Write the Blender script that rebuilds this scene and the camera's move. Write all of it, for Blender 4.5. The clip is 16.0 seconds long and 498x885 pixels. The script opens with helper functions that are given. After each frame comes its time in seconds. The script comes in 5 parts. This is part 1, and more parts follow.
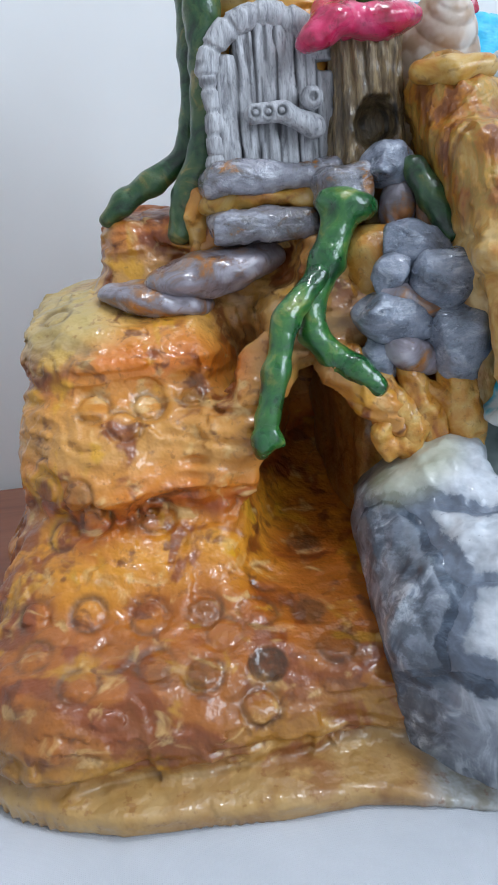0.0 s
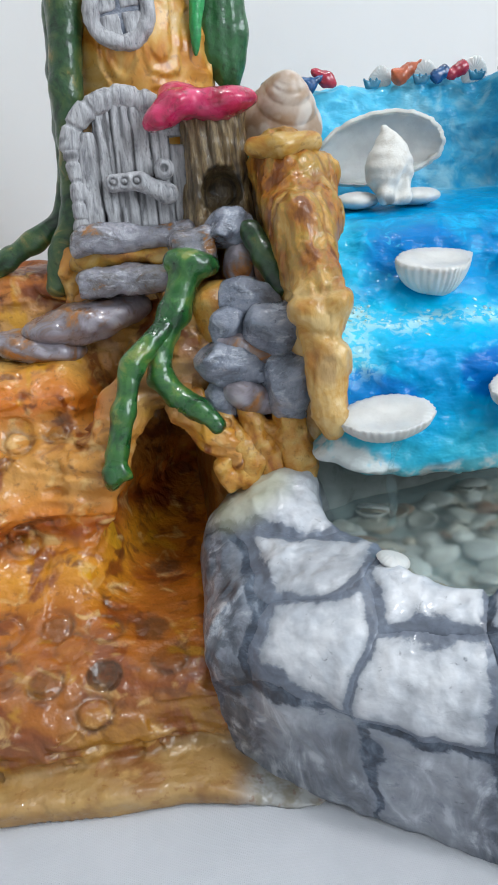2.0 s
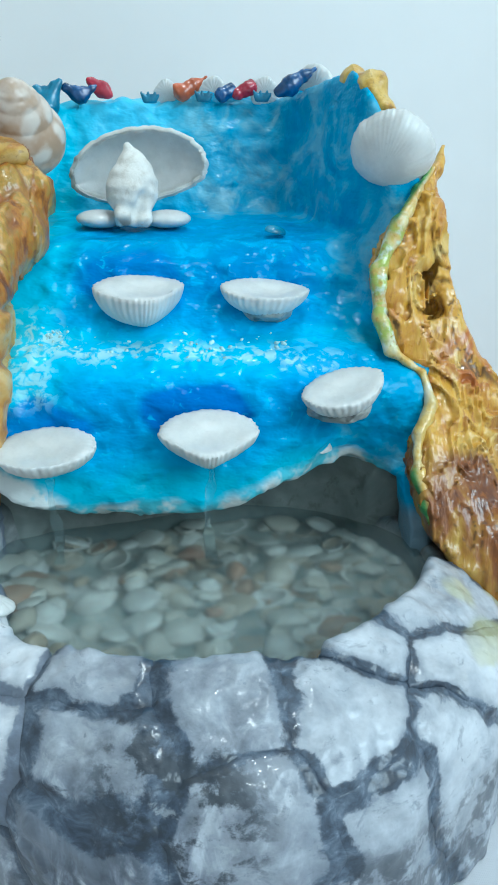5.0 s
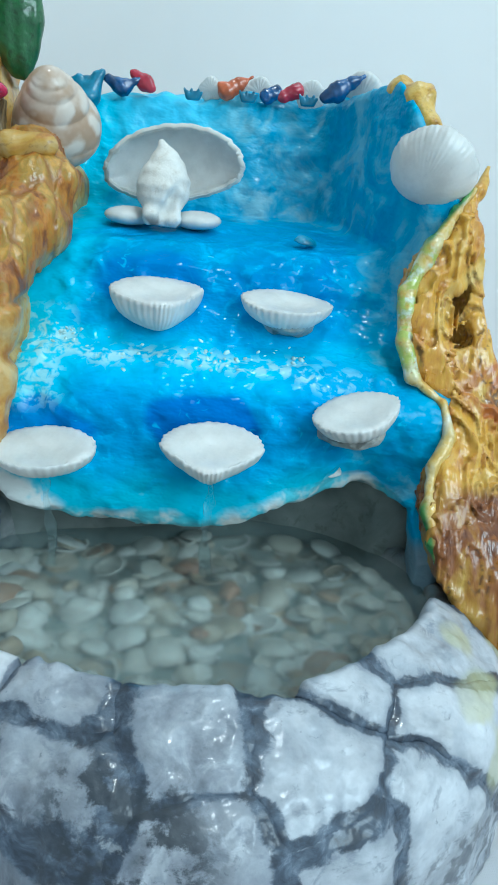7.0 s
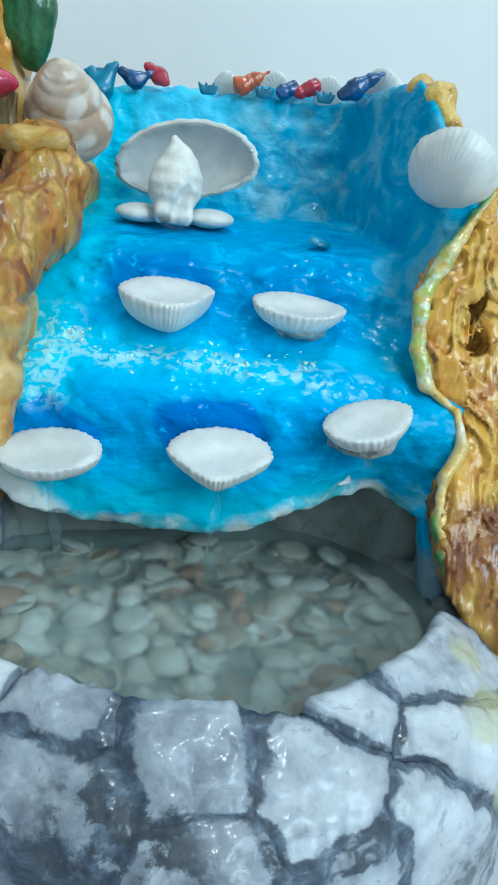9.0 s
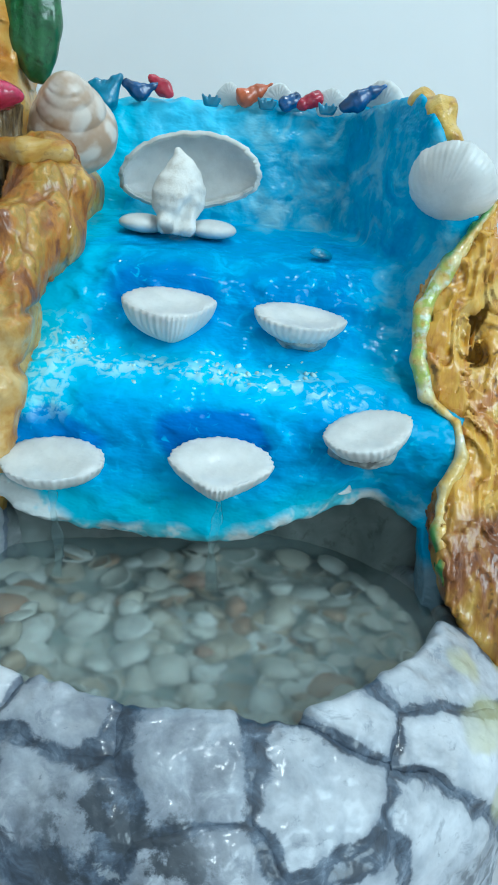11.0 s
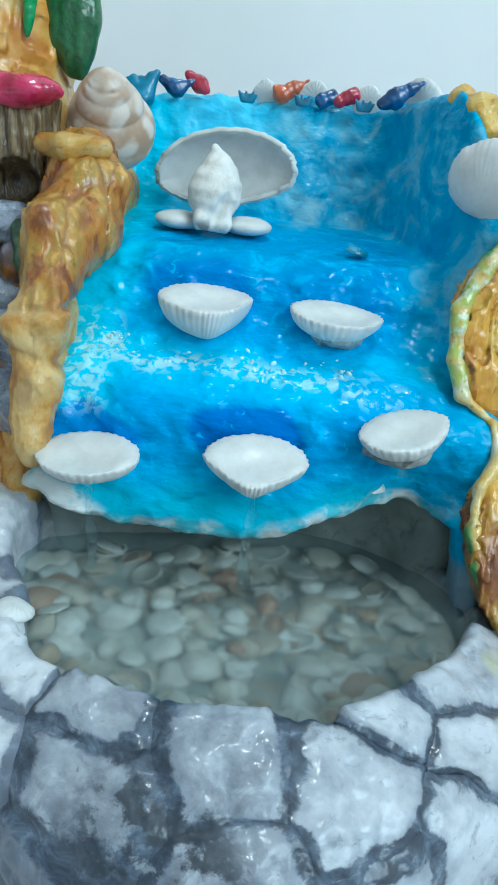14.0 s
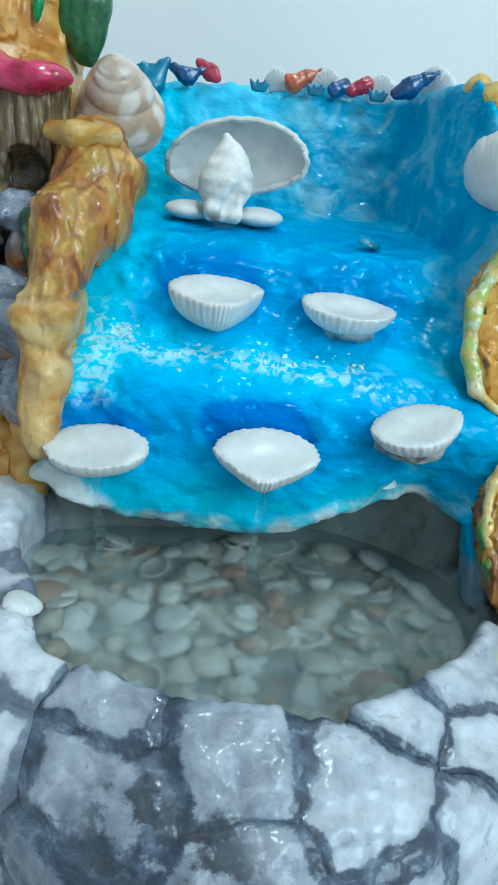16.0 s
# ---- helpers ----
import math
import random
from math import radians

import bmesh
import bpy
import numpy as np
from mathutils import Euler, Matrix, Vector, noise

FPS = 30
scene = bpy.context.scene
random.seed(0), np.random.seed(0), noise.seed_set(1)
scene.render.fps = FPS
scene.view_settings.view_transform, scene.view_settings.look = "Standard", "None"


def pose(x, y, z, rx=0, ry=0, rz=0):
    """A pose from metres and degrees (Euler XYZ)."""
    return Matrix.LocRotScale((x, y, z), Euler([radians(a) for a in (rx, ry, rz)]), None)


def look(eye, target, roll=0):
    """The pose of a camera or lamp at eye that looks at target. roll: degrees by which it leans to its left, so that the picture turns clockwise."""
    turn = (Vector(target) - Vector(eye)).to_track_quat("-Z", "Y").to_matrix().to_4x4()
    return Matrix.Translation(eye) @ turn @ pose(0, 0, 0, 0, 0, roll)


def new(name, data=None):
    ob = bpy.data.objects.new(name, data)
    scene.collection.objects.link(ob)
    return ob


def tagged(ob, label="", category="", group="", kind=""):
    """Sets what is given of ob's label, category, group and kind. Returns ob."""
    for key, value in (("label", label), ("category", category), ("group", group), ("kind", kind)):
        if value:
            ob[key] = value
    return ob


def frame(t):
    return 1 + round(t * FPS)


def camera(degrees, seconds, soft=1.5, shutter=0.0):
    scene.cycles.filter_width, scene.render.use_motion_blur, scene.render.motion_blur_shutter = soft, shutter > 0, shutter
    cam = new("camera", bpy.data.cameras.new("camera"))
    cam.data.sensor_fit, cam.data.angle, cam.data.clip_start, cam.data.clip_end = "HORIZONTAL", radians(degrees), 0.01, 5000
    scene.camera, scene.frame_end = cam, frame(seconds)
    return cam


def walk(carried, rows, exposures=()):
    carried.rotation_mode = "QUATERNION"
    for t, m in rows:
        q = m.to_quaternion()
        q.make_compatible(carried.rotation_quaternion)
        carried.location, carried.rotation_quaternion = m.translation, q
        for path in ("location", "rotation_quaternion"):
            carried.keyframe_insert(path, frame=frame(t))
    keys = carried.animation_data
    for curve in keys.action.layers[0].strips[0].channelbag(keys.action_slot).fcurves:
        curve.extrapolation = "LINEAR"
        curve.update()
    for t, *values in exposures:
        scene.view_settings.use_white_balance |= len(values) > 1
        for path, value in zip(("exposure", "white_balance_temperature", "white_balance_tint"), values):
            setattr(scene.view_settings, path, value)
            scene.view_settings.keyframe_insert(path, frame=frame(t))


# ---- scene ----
import functools

cam = camera(37.0, 16.0, soft=1.9)
PATH = [
    (0, (-0.12589, -0.21272, 0.22197), (-0.08922, 0.06857, 0.12435), -4.34),
    (0.5, (-0.13010, -0.22295, 0.22845), (-0.08666, 0.05921, 0.13627), -2.47),
    (1, (-0.10991, -0.23694, 0.22918), (-0.06894, 0.04614, 0.13870), -2.94),
    (1.5, (-0.08769, -0.25052, 0.23441), (-0.05320, 0.03462, 0.14778), -4.16),
    (2, (-0.05823, -0.25642, 0.23028), (-0.02309, 0.02866, 0.14372), -4.62),
    (2.5, (-0.02097, -0.25405, 0.22404), (0.01314, 0.03075, 0.13615), -5.23),
    (3, (0.00120, -0.24511, 0.22434), (0.03655, 0.03946, 0.13619), -3.67),
    (3.5, (0.02917, -0.24501, 0.22552), (0.06071, 0.03981, 0.13673), -2.43),
    (4, (0.05701, -0.25141, 0.22711), (0.08373, 0.03349, 0.13701), -0.12),
    (4.5, (0.08546, -0.25461, 0.23232), (0.11354, 0.03095, 0.14478), -0.36),
    (7, (0.11520, -0.24147, 0.24187), (0.12596, 0.04466, 0.15233), 4.40),
    (7.5, (0.11680, -0.23655, 0.24595), (0.12541, 0.04946, 0.15583), 4.98),
    (8, (0.11562, -0.23803, 0.25024), (0.12405, 0.04801, 0.16016), 5.47),
    (8.5, (0.11547, -0.23486, 0.24600), (0.12039, 0.04996, 0.15193), 5.05),
    (9, (0.11441, -0.23394, 0.24674), (0.12244, 0.05091, 0.15294), 5.43),
    (11.5, (0.11613, -0.23672, 0.24992), (0.12090, 0.04890, 0.15827), 5.64),
    (12, (0.12043, -0.23808, 0.24943), (0.12150, 0.04768, 0.15810), 5.34),
    (12.5, (0.11974, -0.23903, 0.24842), (0.12137, 0.04653, 0.15649), 5.48),
    (13, (0.11508, -0.23516, 0.24755), (0.11270, 0.04999, 0.15436), 5.51),
    (13.5, (0.11381, -0.23385, 0.24695), (0.11212, 0.05072, 0.15198), 5.67),
    (14, (0.10882, -0.23546, 0.24891), (0.10760, 0.04947, 0.15504), 5.95),
    (14.5, (0.10966, -0.23446, 0.24648), (0.10918, 0.05022, 0.15184), 6.19),
    (15, (0.10782, -0.23242, 0.24577), (0.10792, 0.05190, 0.15004), 6.29),
    (15.5, (0.10718, -0.23114, 0.24543), (0.10710, 0.05296, 0.14906), 6.42),
    (16, (0.10537, -0.23186, 0.24784), (0.10357, 0.05211, 0.15109), 6.37),
]
# ---- world and lights ----
world = bpy.data.worlds.new("world")
scene.world = world
world.use_nodes = True
world.node_tree.nodes["Background"].inputs[0].default_value = (0.8, 0.88, 1.0, 1)
world.node_tree.nodes["Background"].inputs[1].default_value = 0.07


def lamp(name, eye, target, size, watts, colour):
    data = bpy.data.lights.new(name, "AREA")
    data.shape, data.size, data.size_y, data.energy, data.color = "RECTANGLE", size[0], size[1], watts, colour
    ob = new(name, data)
    ob.matrix_world = look(eye, target)
    return ob


lamp("ceiling_lamp", (0.3, -0.35, 2.35), (0.05, 0.1, 0.1), (0.3, 0.3), 14, (1.0, 0.98, 0.96))
lamp("window_light", (1.6, -1.5, 1.35), (0.05, 0.1, 0.2), (1.2, 1.2), 41, (0.9, 0.96, 1.0))
EXPOSURES = [(0.0, 0.04, 5750, 9), (1.5, 0.02, 6000, 9), (2.0, -0.03, 6250, 9), (2.5, 0.02, 6400, 8), (3.0, 0.0, 5750, 0), (3.5, 0.02, 5600, -6), (4.0, -0.06, 5550, -6), (4.5, -0.1, 5500, -6), (7.0, -0.17, 5450, -7), (16.0, -0.17, 5400, -7)]
walk(cam, [(t, look(eye, target, roll)) for t, eye, target, roll in PATH], EXPOSURES)

# ---- materials ----
class Paint:
    """A small builder of node materials."""

    def __init__(self, name):
        self.m = bpy.data.materials.new(name)
        self.m.use_nodes = True
        self.t = self.m.node_tree
        self.b = self.t.nodes["Principled BSDF"]
        self.co = self.n("ShaderNodeTexCoord").outputs["Object"]

    def n(self, kind, ins=(), **props):
        node = self.t.nodes.new(kind)
        if "operation" in props:
            node.operation = props["operation"]
        if "blend_type" in props:
            node.data_type, node.blend_type = "RGBA", props["blend_type"]
        if "interpolation_type" in props:
            node.interpolation_type = props["interpolation_type"]
        if "feature" in props:
            node.feature = props["feature"]
        if "attribute_name" in props:
            node.attribute_name = props["attribute_name"]
        if "bands_direction" in props:
            node.bands_direction = props["bands_direction"]
        for k, v in dict(ins).items():
            self.put(node.inputs[k], v)
        return node

    def put(self, socket, v):
        if isinstance(v, bpy.types.NodeSocket):
            self.t.links.new(v, socket)
        elif isinstance(v, (tuple, list)) and len(v) == 3 and socket.type == "RGBA":
            socket.default_value = (*v, 1)
        else:
            socket.default_value = v

    def noise(self, size, detail=4.0, rough=0.6, warp=0.0, stretch=(1, 1, 1), shift=0.0):
        mp = self.n("ShaderNodeMapping", {"Vector": self.co, "Scale": stretch, "Location": (shift, shift, shift)})
        return self.n("ShaderNodeTexNoise", {"Vector": mp.outputs[0], "Scale": 1 / size, "Detail": detail, "Roughness": rough, "Distortion": warp}).outputs["Fac"]

    def cells(self, size, feature="DISTANCE_TO_EDGE"):
        return self.n("ShaderNodeTexVoronoi", {"Vector": self.co, "Scale": 1 / size}, feature=feature).outputs["Distance"]

    def span(self, x, a, b, c=0.0, d=1.0):
        return self.n("ShaderNodeMapRange", {"Value": x, "From Min": a, "From Max": b, "To Min": c, "To Max": d}, interpolation_type="SMOOTHSTEP").outputs[0]

    def calc(self, op, a, b=0.0):
        node = self.n("ShaderNodeMath", operation=op)
        self.put(node.inputs[0], a), self.put(node.inputs[1], b)
        return node.outputs[0]

    def mix(self, f, a, b, mode="MIX"):
        node = self.n("ShaderNodeMix", blend_type=mode)
        self.put(node.inputs[0], f), self.put(node.inputs[6], a), self.put(node.inputs[7], b)
        return node.outputs[2]

    def ramp(self, f, stops):
        node = self.n("ShaderNodeValToRGB", {"Fac": f})
        r = node.color_ramp
        while len(r.elements) < len(stops):
            r.elements.new(0.5)
        for e, (p, c) in zip(r.elements, stops):
            e.position, e.color = p, (*c, 1)
        return node.outputs[0]

    def mark(self, name):
        return self.n("ShaderNodeAttribute", attribute_name=name).outputs["Fac"]

    def axis(self, n):
        return self.n("ShaderNodeSeparateXYZ", {"Vector": self.co}).outputs[n]

    def any(self):
        return self.n("ShaderNodeObjectInfo").outputs["Random"]

    def done(self, colour, rough=0.5, coat=0.0, bumps=(), **more):
        self.put(self.b.inputs["Base Color"], colour)
        self.put(self.b.inputs["Roughness"], rough)
        self.put(self.b.inputs["Coat Weight"], coat)
        self.b.inputs["Coat Roughness"].default_value = 0.09
        last = None
        for height, strength, depth in bumps:
            ins = {"Height": height, "Strength": strength, "Distance": depth}
            if last:
                ins["Normal"] = last
            last = self.n("ShaderNodeBump", ins).outputs[0]
        if last:
            self.put(self.b.inputs["Normal"], last)
            self.put(self.b.inputs["Coat Normal"], last)
        for k, v in more.items():
            self.put(self.b.inputs[{"specular_ior_level": "Specular IOR Level"}.get(k, k.replace("_", " ").title() if k != "IOR" else k)], v)
        return self.m


def hill_paint():
    p = Paint("painted ochre clay")
    z = p.calc("ADD", p.axis(2), p.calc("MULTIPLY", p.calc("SUBTRACT", p.noise(0.045, 3, 0.55, 0.5), 0.5), 0.045))
    c = p.ramp(p.calc("DIVIDE", z, 0.22), [
        (0.0, (0.22, 0.10, 0.03)), (0.06, (0.30, 0.15, 0.04)), (0.12, (0.44, 0.21, 0.025)), (0.18, (0.34, 0.11, 0.012)), (0.26, (0.42, 0.12, 0.008)),
        (0.33, (0.66, 0.27, 0.015)), (0.40, (0.36, 0.075, 0.008)), (0.45, (0.62, 0.20, 0.015)), (0.53, (0.62, 0.30, 0.065)), (0.61, (0.60, 0.26, 0.04)),
        (0.68, (0.62, 0.17, 0.012)), (0.74, (0.68, 0.30, 0.05)), (0.8, (0.6, 0.36, 0.10)), (0.95, (0.50, 0.15, 0.02))])
    # glazes brushed over one another: red-brown, yellow, cream
    c = p.mix(p.span(p.noise(0.03, 3, 0.55, 0.8, shift=3), 0.5, 0.61, 0, 0.85), c, (0.21, 0.042, 0.006))
    c = p.mix(p.span(p.noise(0.026, 3, 0.55, 0.6, shift=9), 0.57, 0.66, 0, 0.8), c, p.mix(p.span(p.axis(2), 0.03, 0.075), (0.46, 0.23, 0.015), (0.66, 0.33, 0.015)))
    c = p.mix(p.span(p.noise(0.016, 3, 0.55, 0.6, (1, 1, 1.4), 5), 0.56, 0.7, 0, 0.75), c, (0.72, 0.46, 0.17))
    c = p.mix(p.span(p.noise(0.013, 3, 0.55, 0.5, (1, 1, 1.4), 13), 0.57, 0.7, 0, 0.8), c, (0.14, 0.035, 0.008))
    c = p.mix(p.calc("MULTIPLY", p.span(p.calc("ADD", p.axis(2), p.calc("MULTIPLY", p.noise(0.02, 3, shift=23), 0.04)), 0.06, 0.09, 0.38, 0), p.span(p.noise(0.018, 4, 0.6, 0.4, shift=27), 0.4, 0.6, 0.3, 1)), c, (0.17, 0.062, 0.01))
    c = p.mix(p.mark("pale"), c, p.ramp(p.noise(0.03, 3, shift=17), [(0.32, (0.24, 0.11, 0.03)), (0.46, (0.42, 0.25, 0.08)), (0.7, (0.54, 0.37, 0.16))]))
    c = p.mix(p.mark("moss"), c, (0.50, 0.40, 0.14))
    c = p.mix(p.mark("chalk"), c, p.mix(p.span(p.noise(0.01, 3, shift=33), 0.4, 0.6), (0.38, 0.38, 0.37), (0.25, 0.23, 0.18)))
    # brown wash in rings and torn edges, plus the shade painted into the cave
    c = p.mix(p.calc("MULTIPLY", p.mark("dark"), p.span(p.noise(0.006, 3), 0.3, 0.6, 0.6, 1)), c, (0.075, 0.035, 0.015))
    c = p.mix(p.span(p.noise(0.0045, 3, 0.6), 0.58, 0.7, 0, 0.45), c, (0.2, 0.06, 0.01))
    return p.done(c, p.span(p.noise(0.02, 3), 0.3, 0.7, 0.3, 0.5), 0.4,
                  [(p.noise(0.011, 3, 0.5), 0.5, 0.005), (p.noise(0.0036, 2, 0.5), 0.15, 0.0014)])


def cliff_paint():
    p = Paint("yellow ochre flaked clay")
    c = p.ramp(p.noise(0.02, 6, 0.68, 0.6, (1.6, 1, 0.5)), [(0.32, (0.4, 0.12, 0.012)), (0.42, (0.58, 0.27, 0.025)), (0.5, (0.66, 0.36, 0.04)), (0.6, (0.68, 0.44, 0.1)), (0.7, (0.72, 0.53, 0.2)), (0.8, (0.5, 0.2, 0.02))])
    c = p.mix(p.calc("MULTIPLY", p.mark("rust"), p.span(p.noise(0.012, 4, 0.6, 0.6, (1, 1, 0.6), 6), 0.4, 0.6)), c, (0.42, 0.12, 0.012))
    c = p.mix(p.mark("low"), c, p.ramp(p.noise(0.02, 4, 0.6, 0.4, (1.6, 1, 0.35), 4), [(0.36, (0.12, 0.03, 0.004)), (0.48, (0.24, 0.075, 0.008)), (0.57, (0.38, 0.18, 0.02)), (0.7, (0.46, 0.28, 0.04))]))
    c = p.mix(p.mark("dark"), c, (0.07, 0.03, 0.012))
    c = p.mix(p.span(p.noise(0.005, 4, 0.65, 0.4, (1, 1, 0.5)), 0.56, 0.66, 0, 0.6), c, (0.36, 0.12, 0.015))
    return p.done(c, p.span(p.noise(0.02, 4), 0.3, 0.7, 0.25, 0.5), 0.5, [(p.noise(0.012, 3, 0.5, 0.3, (1.6, 1, 0.5)), 0.5, 0.003), (p.noise(0.003, 2, 0.5, 0, (1.6, 1, 0.4)), 0.25, 0.0008)])


def rim_paint():
    p = Paint("cream and yellow rim glaze")
    c = p.ramp(p.noise(0.012, 4, 0.6, 0.6, (1, 1, 0.6), 2), [(0.34, (0.56, 0.27, 0.04)), (0.45, (0.66, 0.44, 0.1)), (0.55, (0.7, 0.58, 0.3)), (0.68, (0.72, 0.68, 0.55))])
    c = p.mix(p.calc("MULTIPLY", p.mark("lime"), p.span(p.noise(0.008, 3, 0.6, 0.5, shift=7), 0.4, 0.55, 0.2, 1)), c, p.mix(p.span(p.noise(0.006, 3, shift=2), 0.45, 0.6), (0.42, 0.5, 0.1), (0.66, 0.74, 0.6)))
    c = p.mix(p.mark("low"), c, (0.36, 0.13, 0.018))
    c = p.mix(p.mark("green"), c, p.mix(p.span(p.noise(0.007, 3, shift=5), 0.4, 0.6), (0.01, 0.17, 0.05), (0.1, 0.32, 0.07)))
    c = p.mix(p.span(p.noise(0.004, 3, 0.6, shift=9), 0.6, 0.68, 0, 0.5), c, (0.4, 0.18, 0.03))
    return p.done(c, p.span(p.noise(0.015, 3), 0.3, 0.7, 0.2, 0.4), 0.6, [(p.noise(0.008, 3, 0.5), 0.5, 0.003), (p.noise(0.0025, 2), 0.25, 0.001)])


def clay_paint(name, stops, size=0.02, coat=0.5, rough=(0.3, 0.5), depth=0.002, stretch=(1, 1, 1)):
    p = Paint(name)
    c = p.ramp(p.noise(size, 4, 0.6, 0.8, stretch), stops)
    c = p.mix(p.span(p.noise(size * 0.25, 3, 0.6, 0.5, stretch, 4), 0.55, 0.7, 0, 0.5), c, tuple(v * 0.5 for v in stops[0][1]))
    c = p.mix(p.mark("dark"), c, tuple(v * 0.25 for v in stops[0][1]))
    return p.done(c, p.span(p.noise(size, 3), 0.3, 0.7, *rough), coat,
                  [(p.noise(size * 0.5, 3, 0.5, 0, stretch), 0.5, depth), (p.noise(size * 0.18, 2, 0.5, 0, stretch), 0.25, depth * 0.4)])


def slab_paint():
    p = Paint("white-washed grey stone paint")
    c = p.ramp(p.noise(0.02, 5, 0.65, 0.25, (1, 1, 1.4)), [(0.3, (0.10, 0.115, 0.15)), (0.43, (0.20, 0.225, 0.27)), (0.54, (0.32, 0.35, 0.40)), (0.72, (0.52, 0.55, 0.60))])
    c = p.mix(p.calc("MULTIPLY", p.mark("white"), p.span(p.noise(0.026, 4, 0.6, 0.3, shift=31), 0.34, 0.56, 0.45, 1)), c, p.mix(p.span(p.noise(0.012, 3, shift=5), 0.42, 0.68), (0.76, 0.775, 0.81), (0.58, 0.61, 0.66)))
    # dry-brushed streaks and blotches of the dark wash
    c = p.mix(p.calc("MULTIPLY", p.span(p.noise(0.013, 5, 0.7, 0.5, (1, 1, 1.6), 2), 0.56, 0.68, 0, 0.6), p.span(p.mark("white"), 0.5, 0.95, 1, 0.35)), c, (0.17, 0.195, 0.245))
    # grey brushwork, which also carries the shadow painted on the front plates
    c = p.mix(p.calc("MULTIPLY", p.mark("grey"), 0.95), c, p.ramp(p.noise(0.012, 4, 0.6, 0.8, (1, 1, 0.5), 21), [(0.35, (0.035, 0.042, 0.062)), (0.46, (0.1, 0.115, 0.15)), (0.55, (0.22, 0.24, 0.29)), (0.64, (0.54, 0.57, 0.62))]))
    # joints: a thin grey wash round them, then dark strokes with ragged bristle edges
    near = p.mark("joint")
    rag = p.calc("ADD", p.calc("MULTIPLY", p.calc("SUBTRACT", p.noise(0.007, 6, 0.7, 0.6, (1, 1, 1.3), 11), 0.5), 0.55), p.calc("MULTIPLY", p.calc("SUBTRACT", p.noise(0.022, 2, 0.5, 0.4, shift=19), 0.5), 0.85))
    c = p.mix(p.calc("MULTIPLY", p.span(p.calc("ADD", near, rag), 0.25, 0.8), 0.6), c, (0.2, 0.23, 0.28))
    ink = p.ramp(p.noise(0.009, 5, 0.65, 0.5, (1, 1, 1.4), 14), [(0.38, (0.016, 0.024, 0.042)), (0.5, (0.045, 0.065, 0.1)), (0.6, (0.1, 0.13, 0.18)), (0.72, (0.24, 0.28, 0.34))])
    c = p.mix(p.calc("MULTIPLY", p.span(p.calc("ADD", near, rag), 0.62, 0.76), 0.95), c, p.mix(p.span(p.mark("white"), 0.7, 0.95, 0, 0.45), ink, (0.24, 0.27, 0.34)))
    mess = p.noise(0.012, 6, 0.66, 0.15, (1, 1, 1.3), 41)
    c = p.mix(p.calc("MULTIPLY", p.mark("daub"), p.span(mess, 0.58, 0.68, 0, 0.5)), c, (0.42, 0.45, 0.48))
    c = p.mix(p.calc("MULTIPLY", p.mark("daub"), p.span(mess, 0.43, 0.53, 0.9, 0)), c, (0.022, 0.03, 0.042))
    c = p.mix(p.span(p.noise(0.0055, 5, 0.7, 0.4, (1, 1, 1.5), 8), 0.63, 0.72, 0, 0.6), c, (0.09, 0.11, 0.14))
    c = p.mix(p.mark("pale"), c, (0.5, 0.49, 0.24))
    return p.done(c, p.span(p.noise(0.02, 4), 0.3, 0.7, 0.32, 0.52), 0.36,
                  [(p.noise(0.013, 3, 0.5), 0.5, 0.003), (p.noise(0.005, 3, 0.6, 0.2, (1, 1, 1.2), 8), 0.22, 0.0014)])


